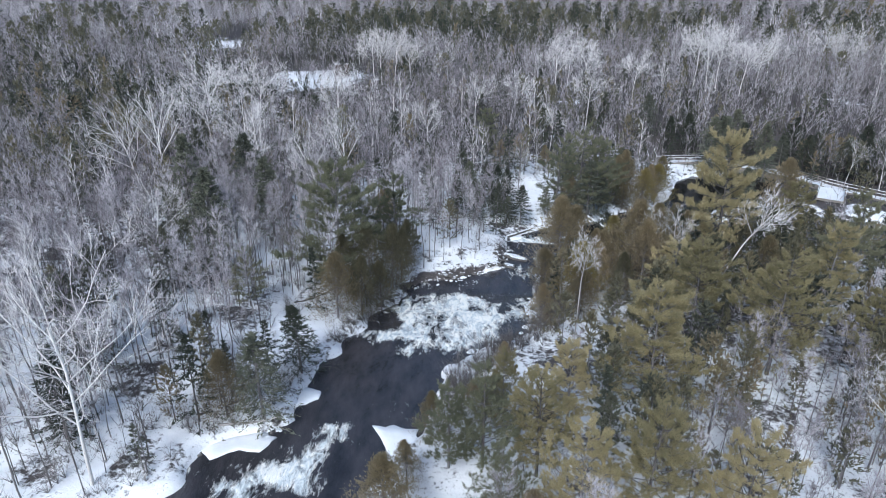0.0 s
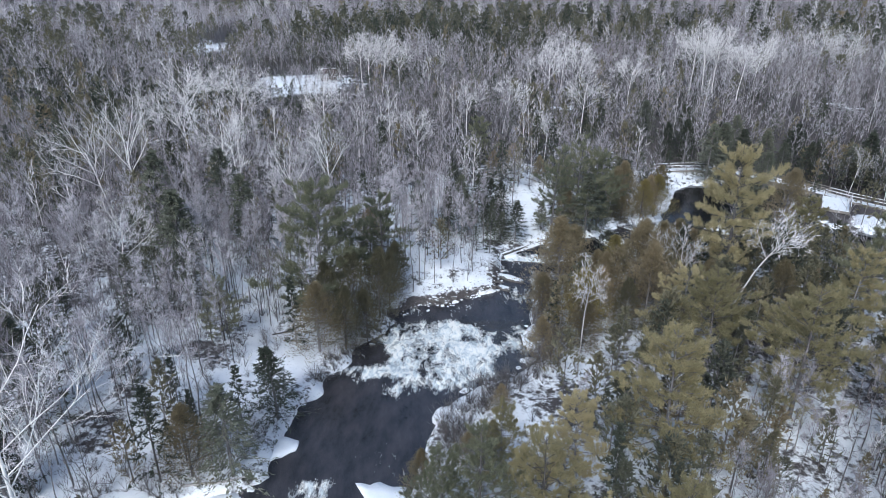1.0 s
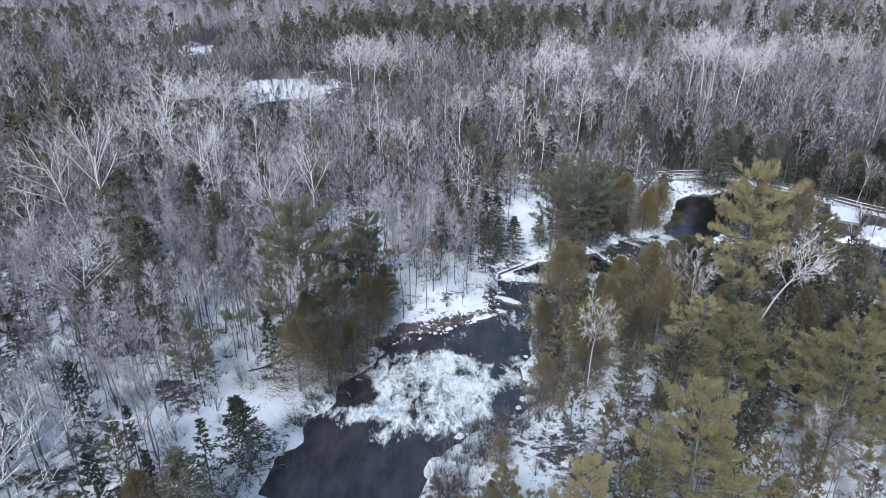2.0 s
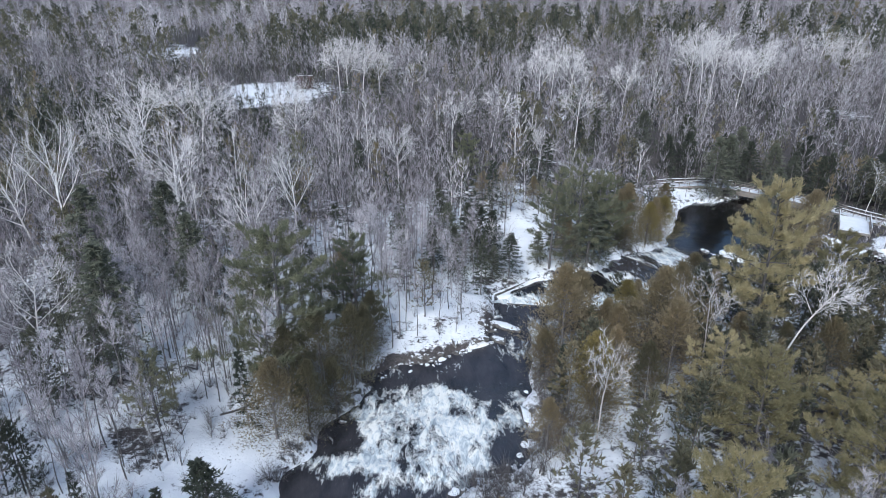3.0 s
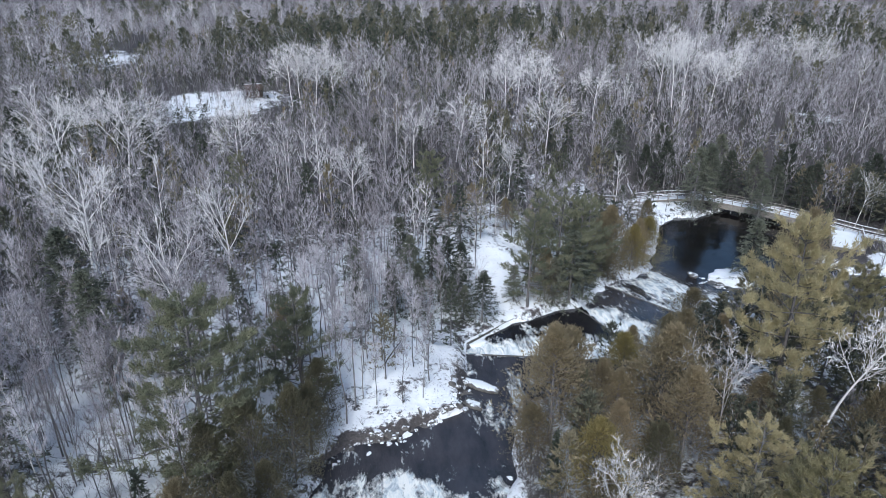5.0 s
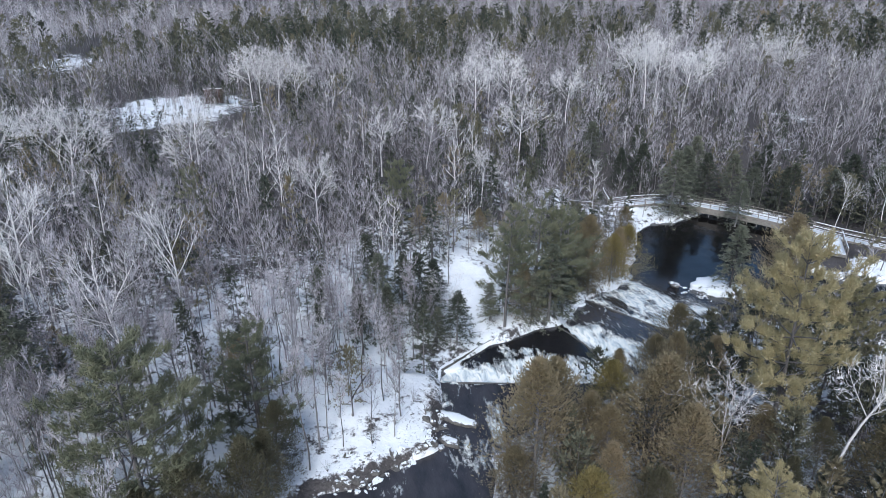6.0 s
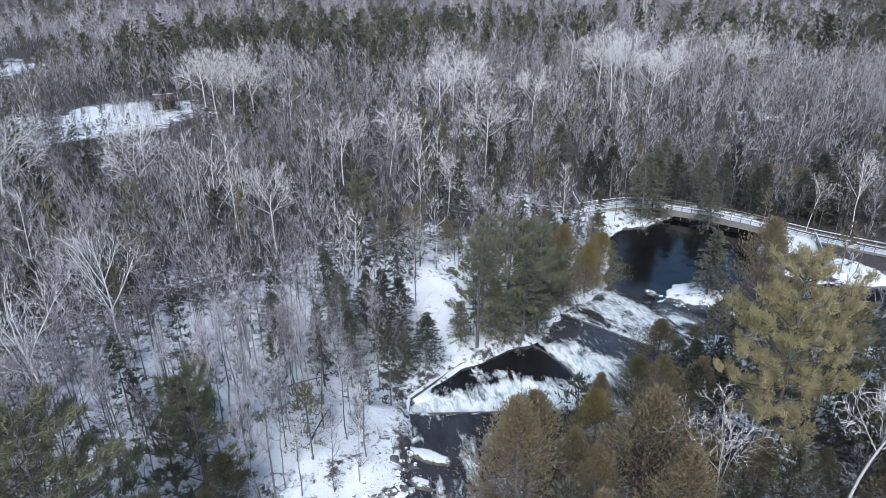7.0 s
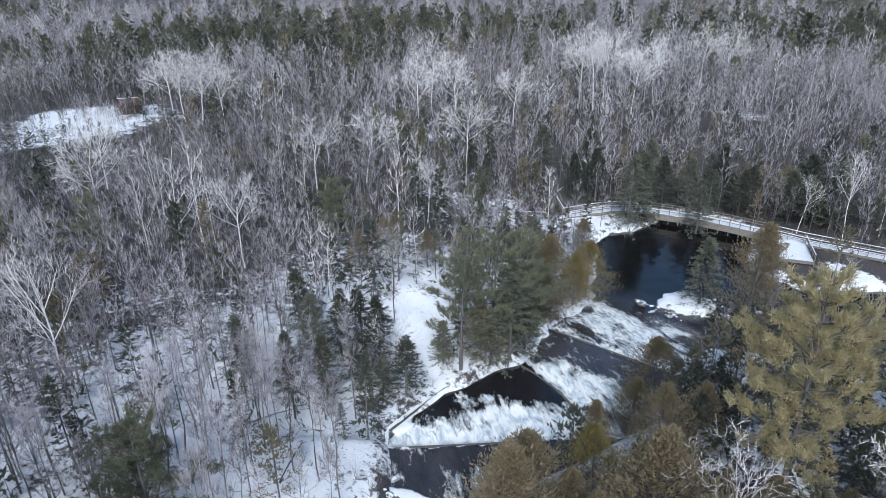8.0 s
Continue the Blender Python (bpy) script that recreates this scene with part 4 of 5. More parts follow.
BROAD = [spray_tree(rngw, 14, w, 46, 8, 0.85, 0.45, (0, 40), 0.6, 0.5, b, 0.45, 1.6, 0.16) for w, b in ((0.26, 0.2), (0.32, 0.15), (0.22, 0.25))]
x, y, g = scatter(185, 420, 11.0, 57)
ok = g.random(len(x)) < (0.3 + 0.7 * smooth(-0.25, 0.3, lattice(x, y, 42, 71))) * (0.35 + 0.6 * smooth(200, 235, np.hypot(x, y - 30)) * (1 - smooth(300, 360, np.hypot(x, y - 30))))
x, y = x[ok], y[ok]
con_groups.append((BROAD, 14, x, y, g.uniform(9, 16, len(x)), g.uniform(0, 6.28, len(x)), g.uniform(0.0, 0.55, len(x)), (0, 2)))
x, y, g = scatter(40, 80, 2.5, 58)
ok = (x < 7) & (y > 68) & (outside(x, y) > 7) & (g.random(len(x)) < 0.55)
x, y = x[ok], y[ok]
bare_groups.append((NEAR, 12, x, y, g.uniform(6, 10.5, len(x)), g.uniform(0, 6.28, len(x)), g.uniform(0.1, 0.9, len(x)), (0, 1)))
x, y, g = scatter(0, 62, 2.1, 56)
ok = (x < -7) & (y < 70) & (y > 30) & ~((np.abs(x + 11.5 - 0.22 * (y - 60)) < 4.6) & (y > 44)) & (g.random(len(x)) < 0.45)
x, y = x[ok], y[ok]
bare_groups.append((NEAR, 12, x, y, g.uniform(4, 9, len(x)), g.uniform(0, 6.28, len(x)), g.uniform(0, 0.5, len(x)), (0, 0)))
# low dark evergreens under the hardwoods
UNDER = [spray_tree(rngw, 4, w, 14, 5, 0.62, 0.0, (-10, 35), 0.8, 0.9) for w in (0.3, 0.38, 0.45)]
for lo, hi, cell, seed in ((50, 140, 4.2, 52), (140, 270, 5.0, 53)):
    x, y, g = scatter(lo, hi, cell, seed)
    ok = (lattice(x, y, 14, 54) + 0.5 * lattice(x, y, 5, 55) > -0.35) & ~((outside(x, y) < 14) & (y > 70) & (x < 14)) & (g.random(len(x)) < 0.85)
    x, y = x[ok], y[ok]
    con_groups.append((UNDER, 4, x, y, g.uniform(1.6, 4.6, len(x)), g.uniform(0, 6.28, len(x)), g.uniform(0.1, 0.8, len(x)), (0, 1)))
sow("bare_woods", "grey leafless winter woods of slender hardwoods and birches", [M["bark_grey"], M["twig_grey"], M["bark_birch"], M["twig_birch"]], bare_groups)
sow("conifer_woods", "dark and olive green conifers scattered through the woods", [M["bark_grey"], M["spruce"], M["far_conifer"]], con_groups)
put_trees("bare_tree", GREYS, 12, near_bare, "slender grey leafless hardwood tree in the snow", "bare trees along the river")


# ---- walls, sills and walkways ----
def slab(pts, width, top, deep, bm=None):
    """A band of even width along points, its top at a height (one, or one for each point)."""
    bm = bm or bmesh.new()
    P = [Vector((x, y, 0)) for x, y in pts]
    tops = [top] * len(P) if isinstance(top, (int, float)) else top
    rows = []
    for i, p in enumerate(P):
        a = (P[min(i + 1, len(P) - 1)] - P[max(i - 1, 0)]).normalized()
        s = Vector((-a.y, a.x, 0)) * width / 2
        rows.append([bm.verts.new((*(p + q).xy, z)) for q, z in ((s, tops[i]), (-s, tops[i]), (-s, tops[i] - deep), (s, tops[i] - deep))])
    for r, q in zip(rows, rows[1:]):
        for k in range(4):
            bm.faces.new((r[k], r[(k + 1) % 4], q[(k + 1) % 4], q[k]))
    bm.faces.new(rows[0][::-1]), bm.faces.new(rows[-1])
    bmesh.ops.recalc_face_normals(bm, faces=bm.faces)
    return bm


def from_bm(name, bm, mat):
    me = bpy.data.meshes.new(name)
    bm.to_mesh(me)
    bm.free()
    me.materials.append(mat)
    return me


def lumpy(bm, amount, size, seed):
    for v in bm.verts:
        p = v.co / size + Vector((seed * 3.1, seed * 1.7, 0))
        v.co += noise.noise_vector(p) * amount
    return bm


def densify(pts, step):
    out = []
    for (ax, ay), (bx, by) in zip(pts, pts[1:]):
        n = max(1, int(math.hypot(bx - ax, by - ay) / step))
        out += [(ax + (bx - ax) * i / n, ay + (by - ay) * i / n) for i in range(n)]
    return out + [pts[-1]]


def wall_thing(name, pts, width, top, deep, label, seed, cap=0.14):
    ob = new(name)
    tagged(ob, label, "wall")
    part("concrete", from_bm("concrete", slab(densify(pts, 1.2), width, top, deep), M["concrete"]), ob)
    if cap:
        p = densify(pts, 0.5)
        bm = lumpy(slab(p, width * 1.15, top + cap, cap + 0.02), 0.05, 0.7, seed)
        part("snow_cap", from_bm("snow_cap", bm, M["snow"]), ob, "snow lying along the top of the wall")
    return ob


wall_thing("retaining_wall", [(8.3, 78.6), (8.8, 82.9), (9.3, 85.4), (15.1, 89.9), (16.4, 90.4)], 0.26, -1.95, 2.4, "low dark concrete retaining wall capped with snow beside the pool", 1, 0.045)
wall_thing("abutment", [(25.0, 94.0), (27.0, 96.6)], 0.6, -2.7, 3.0, "snow-capped concrete abutment between pool and rapids", 2, 0.06)
wall_thing("sill", [(8.9, 82.9), (16, 81.6), (23.5, 80.3), (26.2, 81.6)], 0.22, -1.70, 1.6, "straight dark concrete sill across the river", 3, 0)
wall_thing("sill", [(26.1, 81.6), (25.9, 84), (25.2, 87.7), (24.2, 90.5), (23.3, 92.3)], 0.2, -2.42, 1.8, "pale concrete sill curving round the dark pool", 4, 0)
wall_thing("sill", [(29.7, 99.0), (33, 94.7), (36, 90.7), (39, 86.6)], 0.22, -3.46, 2.0, "straight concrete sill across the lower rapids", 5, 0)

DECK = -5.5


def box(bm, a, b, half, up):
    """A squared bar from a to b."""
    a, b = Vector(a), Vector(b)
    w = (b - a).normalized()
    s = w.cross(Vector((0, 0, 1)) if abs(w.z) < 0.9 else Vector((1, 0, 0))).normalized()
    u = s.cross(w)
    c = [[bm.verts.new(p + s * i * half + u * j * up) for i, j in ((1, 1), (-1, 1), (-1, -1), (1, -1))] for p in (a, b)]
    for k in range(4):
        bm.faces.new((c[0][k], c[0][(k + 1) % 4], c[1][(k + 1) % 4], c[1][k]))
    bm.faces.new(c[0][::-1]), bm.faces.new(c[1])
    bmesh.ops.recalc_face_normals(bm, faces=bm.faces)
    return bm


def along(pts, step):
    """Places at even steps along points, with the way across."""
    out = []
    for (ax, ay), (bx, by) in zip(pts, pts[1:]):
        n = max(1, round(math.hypot(bx - ax, by - ay) / step))
        w = Vector((bx - ax, by - ay, 0)).normalized()
        out += [(ax + (bx - ax) * i / n, ay + (by - ay) * i / n, w) for i in range(n)]
    return out + [(*pts[-1], w)]


def walkway(name, pts, width, label, sides=(1, -1), fascia=0.28, category="walkway", rails=(1.05, 0.62), post_mat="timber", rise=0.0, snowy=True):
    """A timber walkway: joists, planks, snow on the deck, posts and rails."""
    ob = tagged(new(name), label, category)
    top = [DECK + rise * math.sin(math.pi * i / max(1, len(pts) - 1)) for i in range(len(pts))]

    def height(x, y):
        i = min(range(len(pts)), key=lambda k: math.hypot(pts[k][0] - x, pts[k][1] - y))
        return top[i]
    part("joist_frame", from_bm("joist_frame", slab(pts, width * 0.98, [z - 0.06 for z in top], fascia), M[post_mat]), ob)
    bm = lumpy(slab(densify(pts, 0.6), width * 0.93, DECK + 0.10 if not rise else [height(*p) + 0.1 for p in densify(pts, 0.6)], 0.09), 0.035, 0.6, len(pts))
    part("snow_cover", from_bm("snow_cover", bm, M["snow"]), ob, "trodden snow on the deck")
    plank = from_bm("plank", box(bmesh.new(), (0, -width / 2, -0.03), (0, width / 2, -0.03), 0.068, 0.025), M["timber"])
    for x, y, w in along(pts, 0.15)[:280]:
        part("plank", plank, ob, "", Matrix.Translation((x, y, height(x, y))) @ Matrix.Rotation(math.atan2(w.y, w.x), 4, "Z"))
    post = from_bm("post", box(bmesh.new(), (0, 0, -1.6), (0, 0, 1.1), 0.055, 0.055), M[post_mat])
    for side in sides:
        prev = None
        for x, y, w in along(pts, 1.9):
            s = Vector((-w.y, w.x, 0)) * side * (width / 2 - 0.02)
            p = Vector((x, y, height(x, y))) + s
            part("post", post, ob, "", Matrix.Translation(p) @ Matrix.Rotation(math.atan2(w.y, w.x), 4, "Z"))
            if prev is not None and (p - prev).length > 0.5:
                for z in rails:
                    rail = part("rail", from_bm("rail", box(bmesh.new(), prev + Vector((0, 0, z)), p + Vector((0, 0, z)), 0.07, 0.035 if z < 1 else 0.03), M["timber"]), ob)
                    if z > 1 and snowy:
                        part("rail_snow", from_bm("rail_snow", box(bmesh.new(), prev + Vector((0, 0, z + 0.06)), p + Vector((0, 0, z + 0.06)), 0.06, 0.03), M["snow"]), rail, "thin line of snow on the rail")
            prev = p
    return ob


walkway("boardwalk", [(33, 139.2), (36.9, 137.6), (43.9, 134.7)], 1.9, "snow-covered timber boardwalk with railings through the trees")
walkway("corner_platform", [(43.8, 134.6), (47.3, 135.2)], 3.0, "snow-covered timber platform at a boardwalk corner", (-1,), category="platform")
walkway("boardwalk", [(46.6, 136.8), (47.6, 142), (49.5, 148)], 1.8, "narrow snowy boardwalk spur leading into dark spruces")
walkway("boardwalk", [(47.4, 135.9), (52, 136.7), (56.2, 136.9), (62.4, 134.9)], 1.9, "snow-covered timber boardwalk with railings beside the pool")
walkway("footbridge", [(62.5, 134.8), (65, 132.4), (67.3, 130.2), (69.5, 127.8), (71.6, 125.3), (73.5, 122.8), (75.4, 120.2)], 2.4, "grey timber footbridge over the dark pool", (1, -1), 1.0, "bridge", rise=0.15, snowy=False)
walkway("boardwalk", [(75.5, 120), (77.7, 116.6), (80.6, 113.2), (84.4, 108.9), (92, 101), (101, 93)], 2.0, "snow-covered timber boardwalk running on through the woods", (1, -1))
walkway("lookout_platform", [(75.9, 117.6), (71.9, 111.3)], 4.6, "square snow-covered lookout platform with open railings", (1, -1), 0.4, "platform")


# ---- a cabin by the far clearing ----
M["boards"] = plain_mat("red_brown_boards", (0.065, 0.044, 0.038), (0.12, 0.085, 0.072), 3.0)
M["door_wood"] = plain_mat("pale_door_wood", (0.30, 0.26, 0.22), (0.42, 0.37, 0.32), 3.0)


def cabin(x, y, turn, long, wide, tall):
    """A small gabled cabin: board walls, two roof slopes with eaves and snow, a door and a window."""
    ob = tagged(new("cabin"), "small red-brown board cabin with snow on its gable roof", "cabin")
    ob.matrix_basis = pose(x, y, land_at(x, y) - 0.1, 0, 0, turn)
    rise, hl, hw = wide * 0.34, long / 2, wide / 2
    bm = bmesh.new()
    ends = [[bm.verts.new((px, py, pz)) for py, pz in ((-hw, 0), (hw, 0), (hw, tall), (0, tall + rise), (-hw, tall))] for px in (-hl, hl)]
    for k in range(5):
        bm.faces.new((ends[0][k], ends[0][(k + 1) % 5], ends[1][(k + 1) % 5], ends[1][k]))
    bm.faces.new(ends[0][::-1]), bm.faces.new(ends[1])
    bmesh.ops.recalc_face_normals(bm, faces=bm.faces)
    part("wall", from_bm("wall", bm, M["boards"]), ob)
    for side in (1, -1):
        slopes = [("roof", 0.08, 0.07, 1.15, "boards", "")] + ([("roof_snow", 0.25, 0.08, 1.05, "snow", "snow lying on the far slope")] if side > 0 else [])
        for name, lift, thick, reach, mat, label in slopes:
            bm = bmesh.new()
            rows = []
            for px in (-hl * reach, hl * reach):
                a, b = (px, 0, tall + rise + lift), (px, side * hw * 1.2, tall + rise - rise * 1.2 + lift)
                rows.append([bm.verts.new(p) for p in (a, b, (b[0], b[1], b[2] - thick), (a[0], a[1], a[2] - thick))])
            for k in range(4):
                bm.faces.new((rows[0][k], rows[0][(k + 1) % 4], rows[1][(k + 1) % 4], rows[1][k]))
            bm.faces.new(rows[0][::-1]), bm.faces.new(rows[1])
            bmesh.ops.recalc_face_normals(bm, faces=bm.faces)
            part(name, from_bm(name, lumpy(bm, 0.03, 0.8, side) if mat == "snow" else bm, M[mat]), ob, label)
    part("door", from_bm("door", box(bmesh.new(), (-0.8, -hw - 0.03, 0.05), (-0.8, -hw - 0.03, 2.05), 0.45, 0.04), M["door_wood"]), ob, "pale wooden door")
    part("window", from_bm("window", box(bmesh.new(), (1.0, -hw - 0.03, 1.1), (1.0, -hw - 0.03, 2.0), 0.5, 0.03), M["timber_dark"]), ob, "dark window")
    return ob


cabin(-31.5, 203, 8, 4.6, 3.2, 2.15)
for x, y, h in ((-33.4, 199.2, 4.5), (-30.6, 198.6, 5.5), (-28.4, 200.2, 6.0)):
    plant("spruce_tree", SPRUCES[1], x, y, h, 9, "small dark spruce beside the cabin", group="spruces by the cabin")


# ---- stones, ice and logs ----
def stone_mesh(seed, flat):
    bm = bmesh.new()
    bmesh.ops.create_icosphere(bm, subdivisions=2, radius=1)
    for v in bm.verts:
        k = 1 + 0.45 * noise.noise(v.co * 1.1 + Vector((seed * 5.3, 0, 0))) + 0.2 * noise.noise(v.co * 2.7 + Vector((0, seed * 3.3, 0)))
        v.co = Vector((v.co.x * k, v.co.y * k * 0.8, v.co.z * k * flat))
    return from_bm("stone", bm, M["stone"])


STONES = [stone_mesh(i, f) for i, f in enumerate((0.45, 0.55, 0.4, 0.6, 0.5))]
rs = random.Random(12)


def stone(x, y, z, s, label="snow-dusted dark stone at the water's edge", stretch=1.0, turn=None):
    ob = new("stone", STONES[rs.randrange(len(STONES))])
    ob.matrix_basis = pose(x, y, z, rs.uniform(-8, 8), rs.uniform(-8, 8), rs.uniform(0, 360) if turn is None else turn) @ Matrix.Diagonal((s * stretch, s, s * rs.uniform(0.8, 1.2), 1))
    tagged(ob, label, "stone", "stones along the shore")


def strew(line, n, spread, lo, hi):
    for _ in range(n):
        i = rs.randrange(len(line) - 1)
        k = rs.random()
        x = line[i][0] + (line[i + 1][0] - line[i][0]) * k + rs.gauss(0, spread)
        y = line[i][1] + (line[i + 1][1] - line[i][1]) * k + rs.gauss(0, spread)
        s = lo + (hi - lo) * rs.random() ** 2.2
        z = max(land_at(x, y), float(water_level(np.array([x]), np.array([y]))[0]) - 0.12 * s)
        stone(x, y, z - 0.16 * s, s)


strew([(-2.6, 71), (1.2, 71.6), (3.6, 72.8), (7.3, 74.8), (8, 78)], 50, 1.1, 0.12, 0.6)
strew([(-2.6, 70.3), (1.2, 70.7), (3.6, 72), (7.3, 73.9), (8.3, 77)], 45, 0.3, 0.18, 0.6)
strew([(-9.6, 53.4), (-8.2, 57.5), (-6.8, 62), (-4.8, 66.8), (-2.6, 70.6)], 24, 0.5, 0.12, 0.5)
strew([(-20.5, 37.4), (-17, 38.8), (-13.6, 40.2), (-13, 43), (-12.3, 48.5), (-10.4, 52.6)], 18, 0.35, 0.15, 0.55)
strew([(10.4, 65), (10.3, 58.5), (7.2, 54), (3.9, 52)], 28, 0.8, 0.15, 0.6)
strew([(46, 107.5), (49, 104.4), (54, 103), (58.5, 102), (56, 105.5), (52, 108.5)], 80, 0.8, 0.2, 0.75)
strew([(46, 130.5), (50.5, 131), (54, 134), (58, 134.5)], 26, 1.1, 0.2, 0.7)
strew([(25, 94.5), (27, 97.5), (31, 102.5), (35, 107.5)], 14, 0.7, 0.2, 0.7)
strew([(67, 113), (69, 107.5), (77, 104)], 12, 0.8, 0.2, 0.7)
stone(45.6, 107.6, -6.9, 0.9, "rounded snow-topped boulder standing in the pool")


def ice_shelf(name, pts, top, thick, label, seed, category="ice"):
    """A snow-covered shelf with an uneven rim."""
    bm = bmesh.new()
    ring = []
    P = densify(pts + [pts[0]], 0.4)[:-1]
    cx, cy = sum(p[0] for p in P) / len(P), sum(p[1] for p in P) / len(P)
    for i, (x, y) in enumerate(P):
        k = 1 + 0.16 * noise.noise(Vector((x * 0.9, y * 0.9, seed))) + 0.12 * noise.noise(Vector((x * 2.6, y * 2.6, seed)))
        ring.append((cx + (x - cx) * k, cy + (y - cy) * k))
    layers = []
    for sc, z in ((0.93 if name == "snowy_ledge" else 0.98, top - thick), (1.0, top - 0.07), (0.975, top), (0.55, top + 0.04)):
        layers.append([bm.verts.new((cx + (x - cx) * sc, cy + (y - cy) * sc, z + 0.03 * noise.noise(Vector((x, y, z + seed))))) for x, y in ring])
    for a, b in zip(layers, layers[1:]):
        for i in range(len(ring)):
            j = (i + 1) % len(ring)
            bm.faces.new((a[i], a[j], b[j], b[i]))
    mid = bm.verts.new((cx, cy, top + 0.05))
    for i in range(len(ring)):
        bm.faces.new((layers[-1][i], layers[-1][(i + 1) % len(ring)], mid))
    bmesh.ops.recalc_face_normals(bm, faces=bm.faces)
    for f in bm.faces:
        f.smooth = True
    return tagged(new(name, from_bm(name, bm, M["stone" if name == "snowy_ledge" else "snow"])), label, category, "snowy ice on the river")


ice_shelf("ice_shelf", [(-13.9, 46.1), (-12, 46), (-10.6, 45.5), (-10.7, 44.4), (-12.4, 43.3), (-13.4, 43)], 0.22, 0.5, "white snow-covered ice shelf jutting from the bank", 1)
ice_shelf("ice_shelf", [(-5.6, 40.8), (-3.9, 40.9), (-2.1, 40.3), (-1.9, 37.6), (-2.4, 36.2), (-3.9, 36), (-4.4, 38.4)], 0.24, 0.5, "white snow-covered ice shelf in the dark river", 2)
ice_shelf("ice_shelf", [(-19, 38.4), (-16.8, 39.4), (-14.2, 40.2), (-13.2, 39.5), (-13.9, 37.8), (-15.6, 38.1), (-17.4, 37.1)], 0.24, 0.5, "ragged snow-covered ice along the bank", 3)
ice_shelf("ice_shelf", [(-0.2, 47.6), (0.6, 48.7), (2.2, 49.1), (3.6, 48.2), (4.2, 45.6), (3.2, 44.4), (1.8, 44.6), (0.8, 46.2)], 0.75, 1.1, "snow-covered ice against the wooded bank", 4)
ice_shelf("snowy_ledge", [(8.2, 78.7), (9.6, 78.3), (11.4, 76.7), (11.1, 75.9), (9.5, 76.6), (8.3, 77.6)], -1.48, 0.7, "flat snow-topped rock ledge in the channel", 5, "rock")
ice_shelf("snowy_ledge", [(8.2, 75.6), (9.5, 74.6), (9.3, 73.6), (8.2, 74.2), (7.6, 75)], -1.5, 0.6, "flat snow-topped rock ledge by the shore", 6, "rock")
ice_shelf("snowy_ledge", [(6.0, 74.6), (7.4, 74.5), (7.2, 73.7), (6.2, 73.7)], -1.5, 0.6, "small snow-topped rock ledge by the shore", 7, "rock")
ice_shelf("snowy_ledge", [(9.0, 62.5), (9.9, 61.6), (9.8, 59.8), (9.0, 60.2)], -0.7, 0.8, "snow-topped ledge beside the rapids", 8, "rock")
ice_shelf("snowy_ledge", [(4.0, 53.1), (5.2, 53), (5.2, 52.1), (4.1, 52)], 0.3, 0.6, "round snow-topped rock beside the rapids", 9, "rock")
ice_shelf("snowy_island", [(47.6, 107.2), (49.6, 108.8), (52.6, 108.8), (54.2, 106.8), (54.6, 104.6), (52.2, 103.4), (49.8, 104)], -6.65, 1.5, "low snow-covered rocky island with one spruce", 10, "island")
ice_shelf("ice_shelf", [(9.7, 85.5), (11.2, 86.9), (12.1, 87.5), (11.3, 86.3), (11.8, 86.0), (10.6, 85.3)], -2.3, 0.3, "thin snowy ice along the concrete wall", 11)


def log(x, y, length, turn, r, label, z=None, tilt=0.0):
    g = Geo()
    n = 7
    t = np.linspace(0, 1, n)
    pts = np.stack([t * length, 0.05 * length * np.sin(t * 3 + x), 0.03 * length * np.sin(t * 5 + y)], -1)
    tube(g, pts, r * (1 - 0.6 * t), 6)
    for k in (0.3, 0.5, 0.7, 0.85):
        p = pts[int(k * (n - 1))]
        w = aim(np.array(k * 9 + x), np.array(0.7))
        tube(g, [p, p + w * length * 0.14], [r * 0.3, 0.01], 3)
    ob = new("fallen_log", mesh_of("fallen_log", *g.arrays(), [M["bark_dead"] if "bleached" in label else M["bark_grey"]]))
    ob.matrix_basis = pose(x, y, (land_at(x, y) if z is None else z) + r * 0.7, 0, -tilt, turn)
    tagged(ob, label, "log", "fallen logs")


for x, y, ln, tr in ((-19.5, 41, 4.5, 25), (-17, 49, 5, 200), (-16, 60, 6, 40), (-10, 68, 4, 120), (-6, 76, 5, 20), (1, 79, 4, 70), (4, 85, 4.5, 150), (10, 90.5, 3.5, 60), (-20, 66, 6, 100), (-3, 86, 5, 10), (19, 97, 4, 140)):
    log(x, y, ln, tr, 0.10, "thin fallen grey trunk lying on the snow")
for x, y, ln, tr, tl in ((60, 131.6, 5, 255, -8), (63, 130.5, 6, 300, -8), (58.5, 131.8, 4, 230, -6), (-17.5, 39.6, 4.5, 15, 3)):
    log(x, y, ln, tr, 0.11, "bleached dead branch reaching over the water", None, tl)


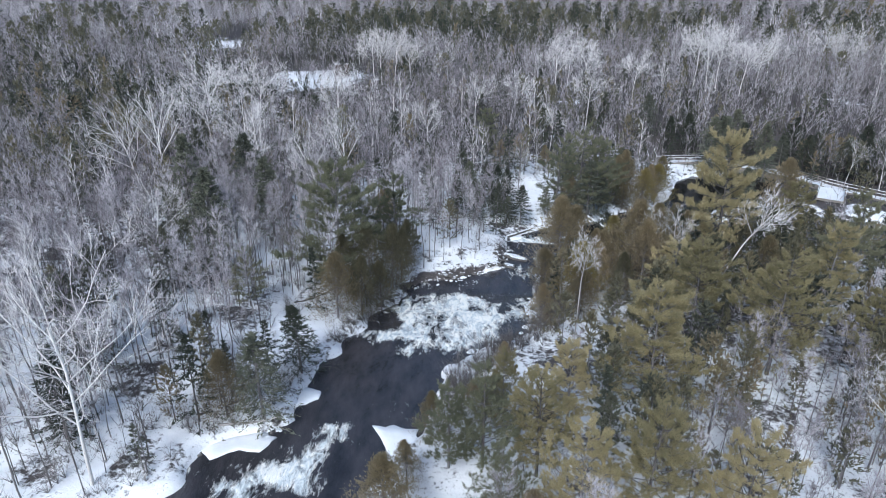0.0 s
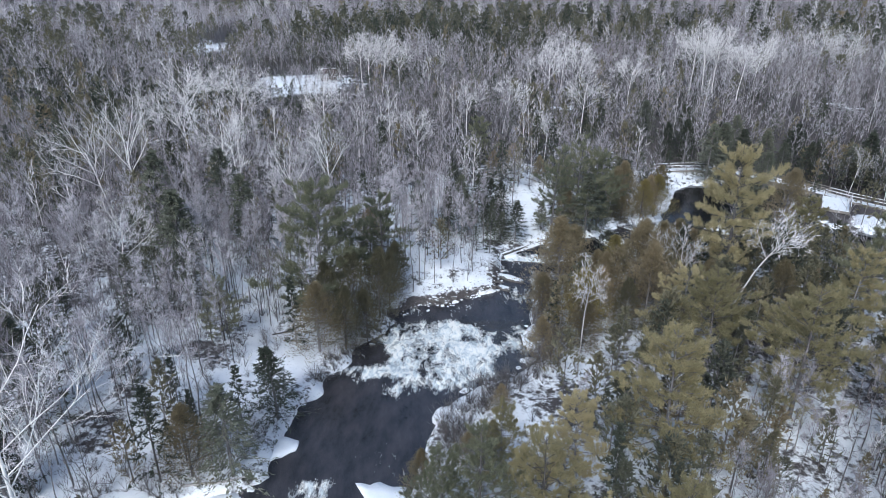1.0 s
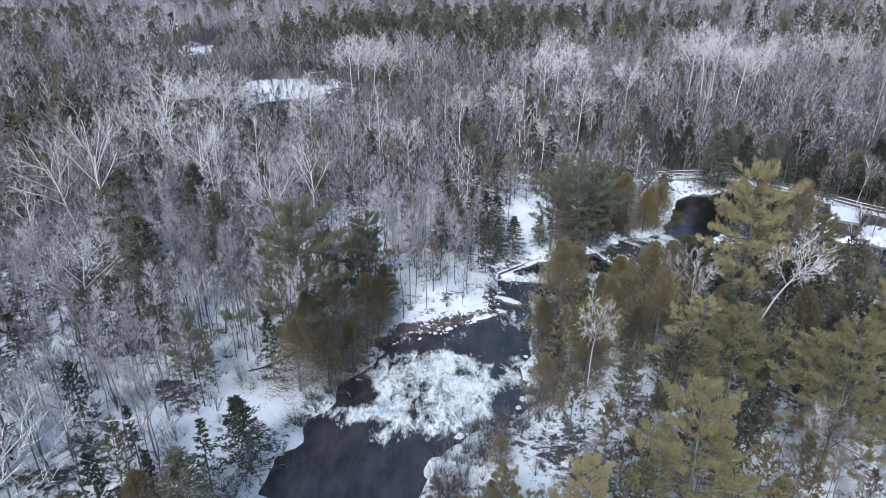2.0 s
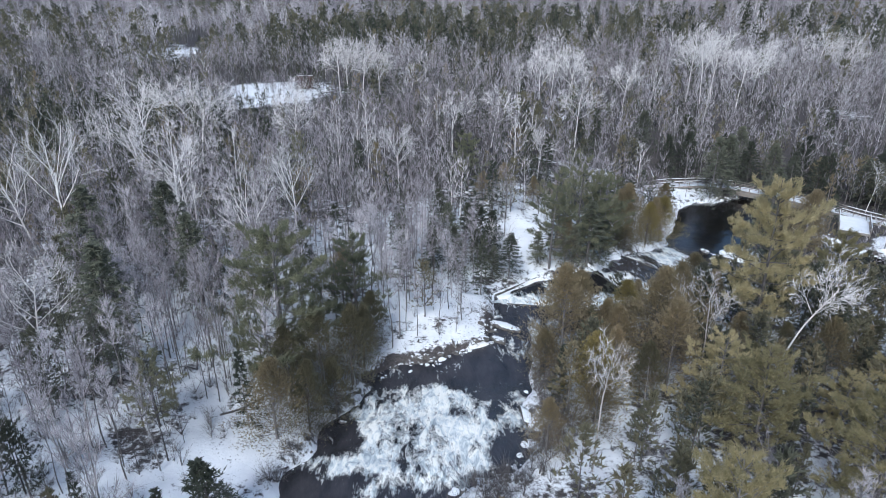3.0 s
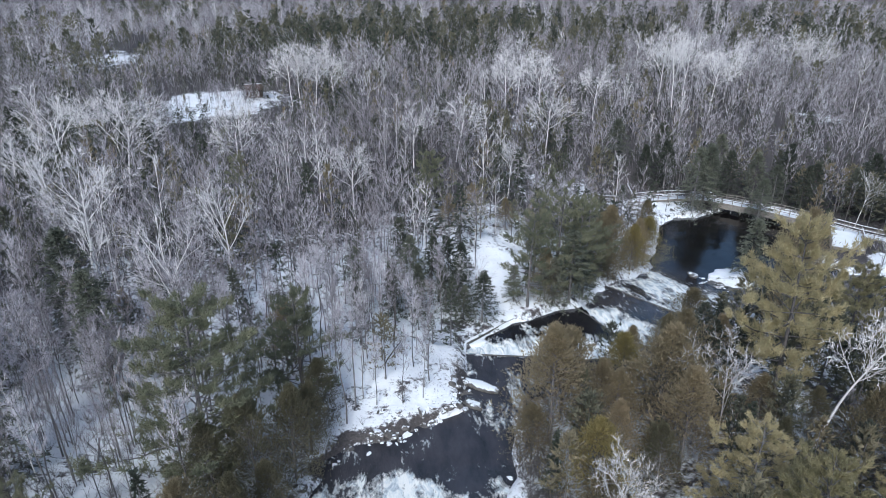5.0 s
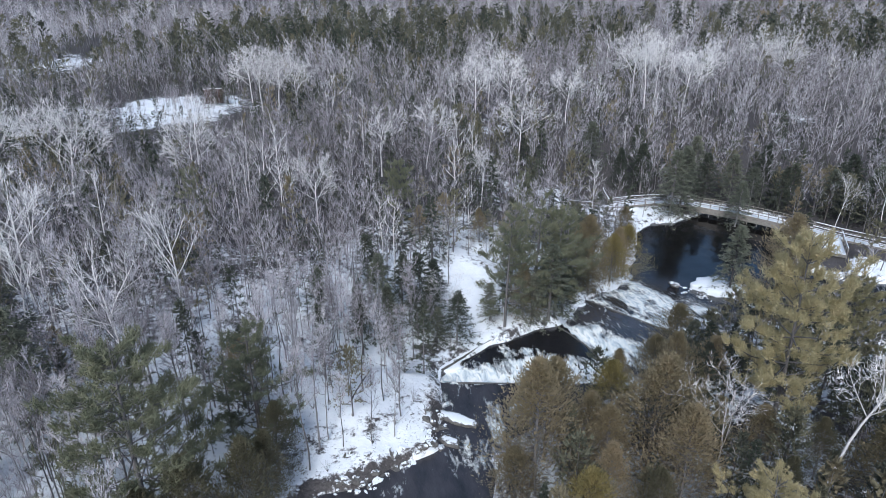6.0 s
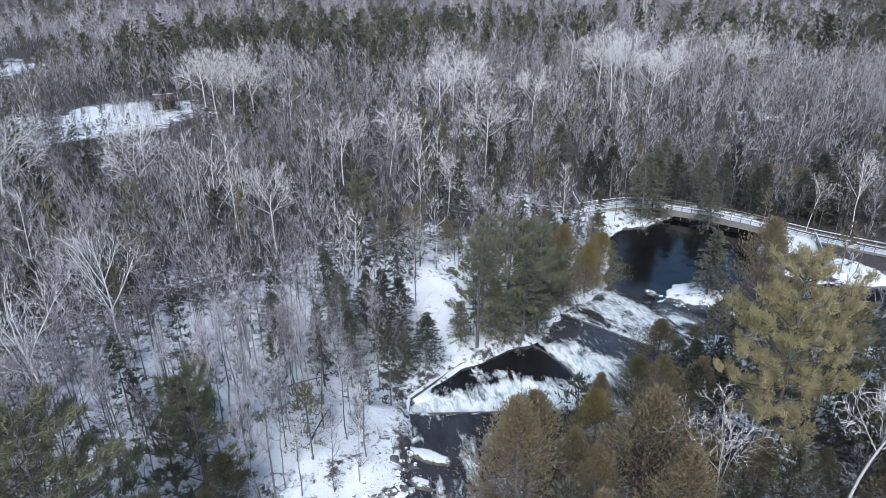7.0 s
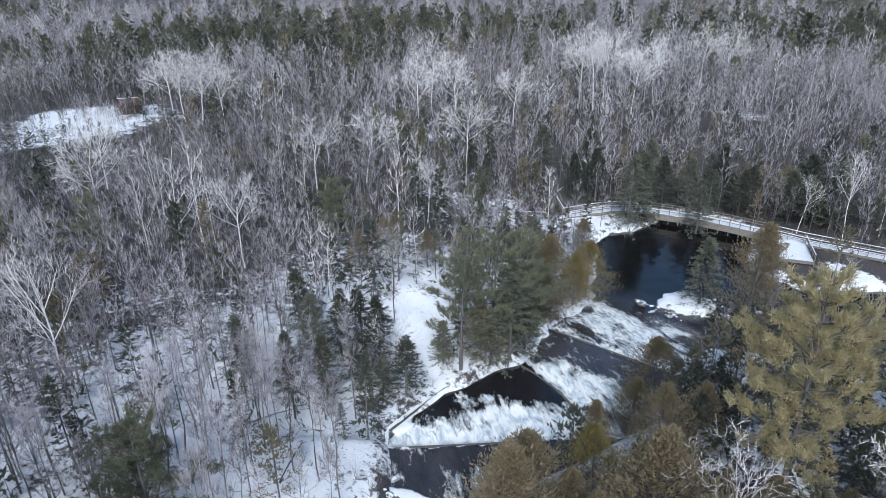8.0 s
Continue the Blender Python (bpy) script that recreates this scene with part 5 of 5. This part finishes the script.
# ---- brush under the trees ----
def shrub(rng, h):
    a, b = Geo(), Geo()
    m = 11
    az, up = rng.uniform(0, 6.28, m), rng.uniform(0.7, 1.5, m)
    w = aim(az, up)
    blades(b, np.zeros((m, 3)), w, rng.uniform(0.6, 1.0, m) * h, 0.035, rng)
    k = rng.uniform(0.3, 0.8, (m * 2, 1))
    idx = np.arange(m * 2) % m
    blades(b, w[idx] * k * h * 0.8, w[idx] + rng.normal(size=(m * 2, 3)) * 0.5, rng.uniform(0.15, 0.4, m * 2) * h, 0.025, rng)
    tube(a, [(0, 0, -0.1), (0, 0, 0.15 * h)], [0.03, 0.02], 3)
    return a, b


gb = np.random.default_rng(77)
sx, sy = gb.uniform(-45, 70, 2400), gb.uniform(25, 135, 2400)
ok = allowed(sx, sy, 0.3) & (np.degrees(np.arctan2(sx, sy + 25)) > -40)
sx, sy = np.concatenate([sx[ok], gb.uniform(-34, -12, 420)]), np.concatenate([sy[ok], gb.uniform(30, 66, 420)])
ok = allowed(sx, sy, 0.3)
sx, sy = sx[ok], sy[ok]
for line, n in (([(-13.2, 45), (-11.8, 50.5), (-9.6, 53.2), (-8.2, 57.5), (-6.8, 62), (-4.8, 66.8)], 130), ([(11.6, 71.5), (10.6, 65), (10.5, 58.5), (7.4, 54), (4, 52), (0.8, 48.5), (0, 43)], 150), ([(13, 72), (12.2, 65), (12, 58.5), (9, 53), (5.5, 50.5), (2.4, 47), (1.4, 42)], 330), ([(-19.5, 38.6), (-15, 40.6)], 25)):
    k = gb.uniform(0, len(line) - 1.001, n)
    i, k = k.astype(int), k % 1
    P = np.array(line, float)
    sx = np.concatenate([sx, P[i, 0] + (P[i + 1, 0] - P[i, 0]) * k + gb.normal(size=n) * 0.7])
    sy = np.concatenate([sy, P[i, 1] + (P[i + 1, 1] - P[i, 1]) * k + gb.normal(size=n) * 0.7])
ok = (outside(sx, sy) > 0.15) & ~((np.abs(sx + 11.8 - 0.22 * (sy - 60)) < 2.2) & (sy > 48) & (sy < 74))
sx, sy = sx[ok], sy[ok]
sow("brush", "thin leafless brush and saplings standing in the snow", [M["bark_grey"], M["twig_grey"]],
    [([shrub(gb, 2) for _ in range(6)], 2, sx, sy, gb.uniform(0.7, 2.5, len(sx)), gb.uniform(0, 6.28, len(sx)), gb.random(len(sx)) * (0.8 - 0.5 * smooth(-4, 2, sx) * (1 - smooth(66, 74, sy))), (0, 0))])
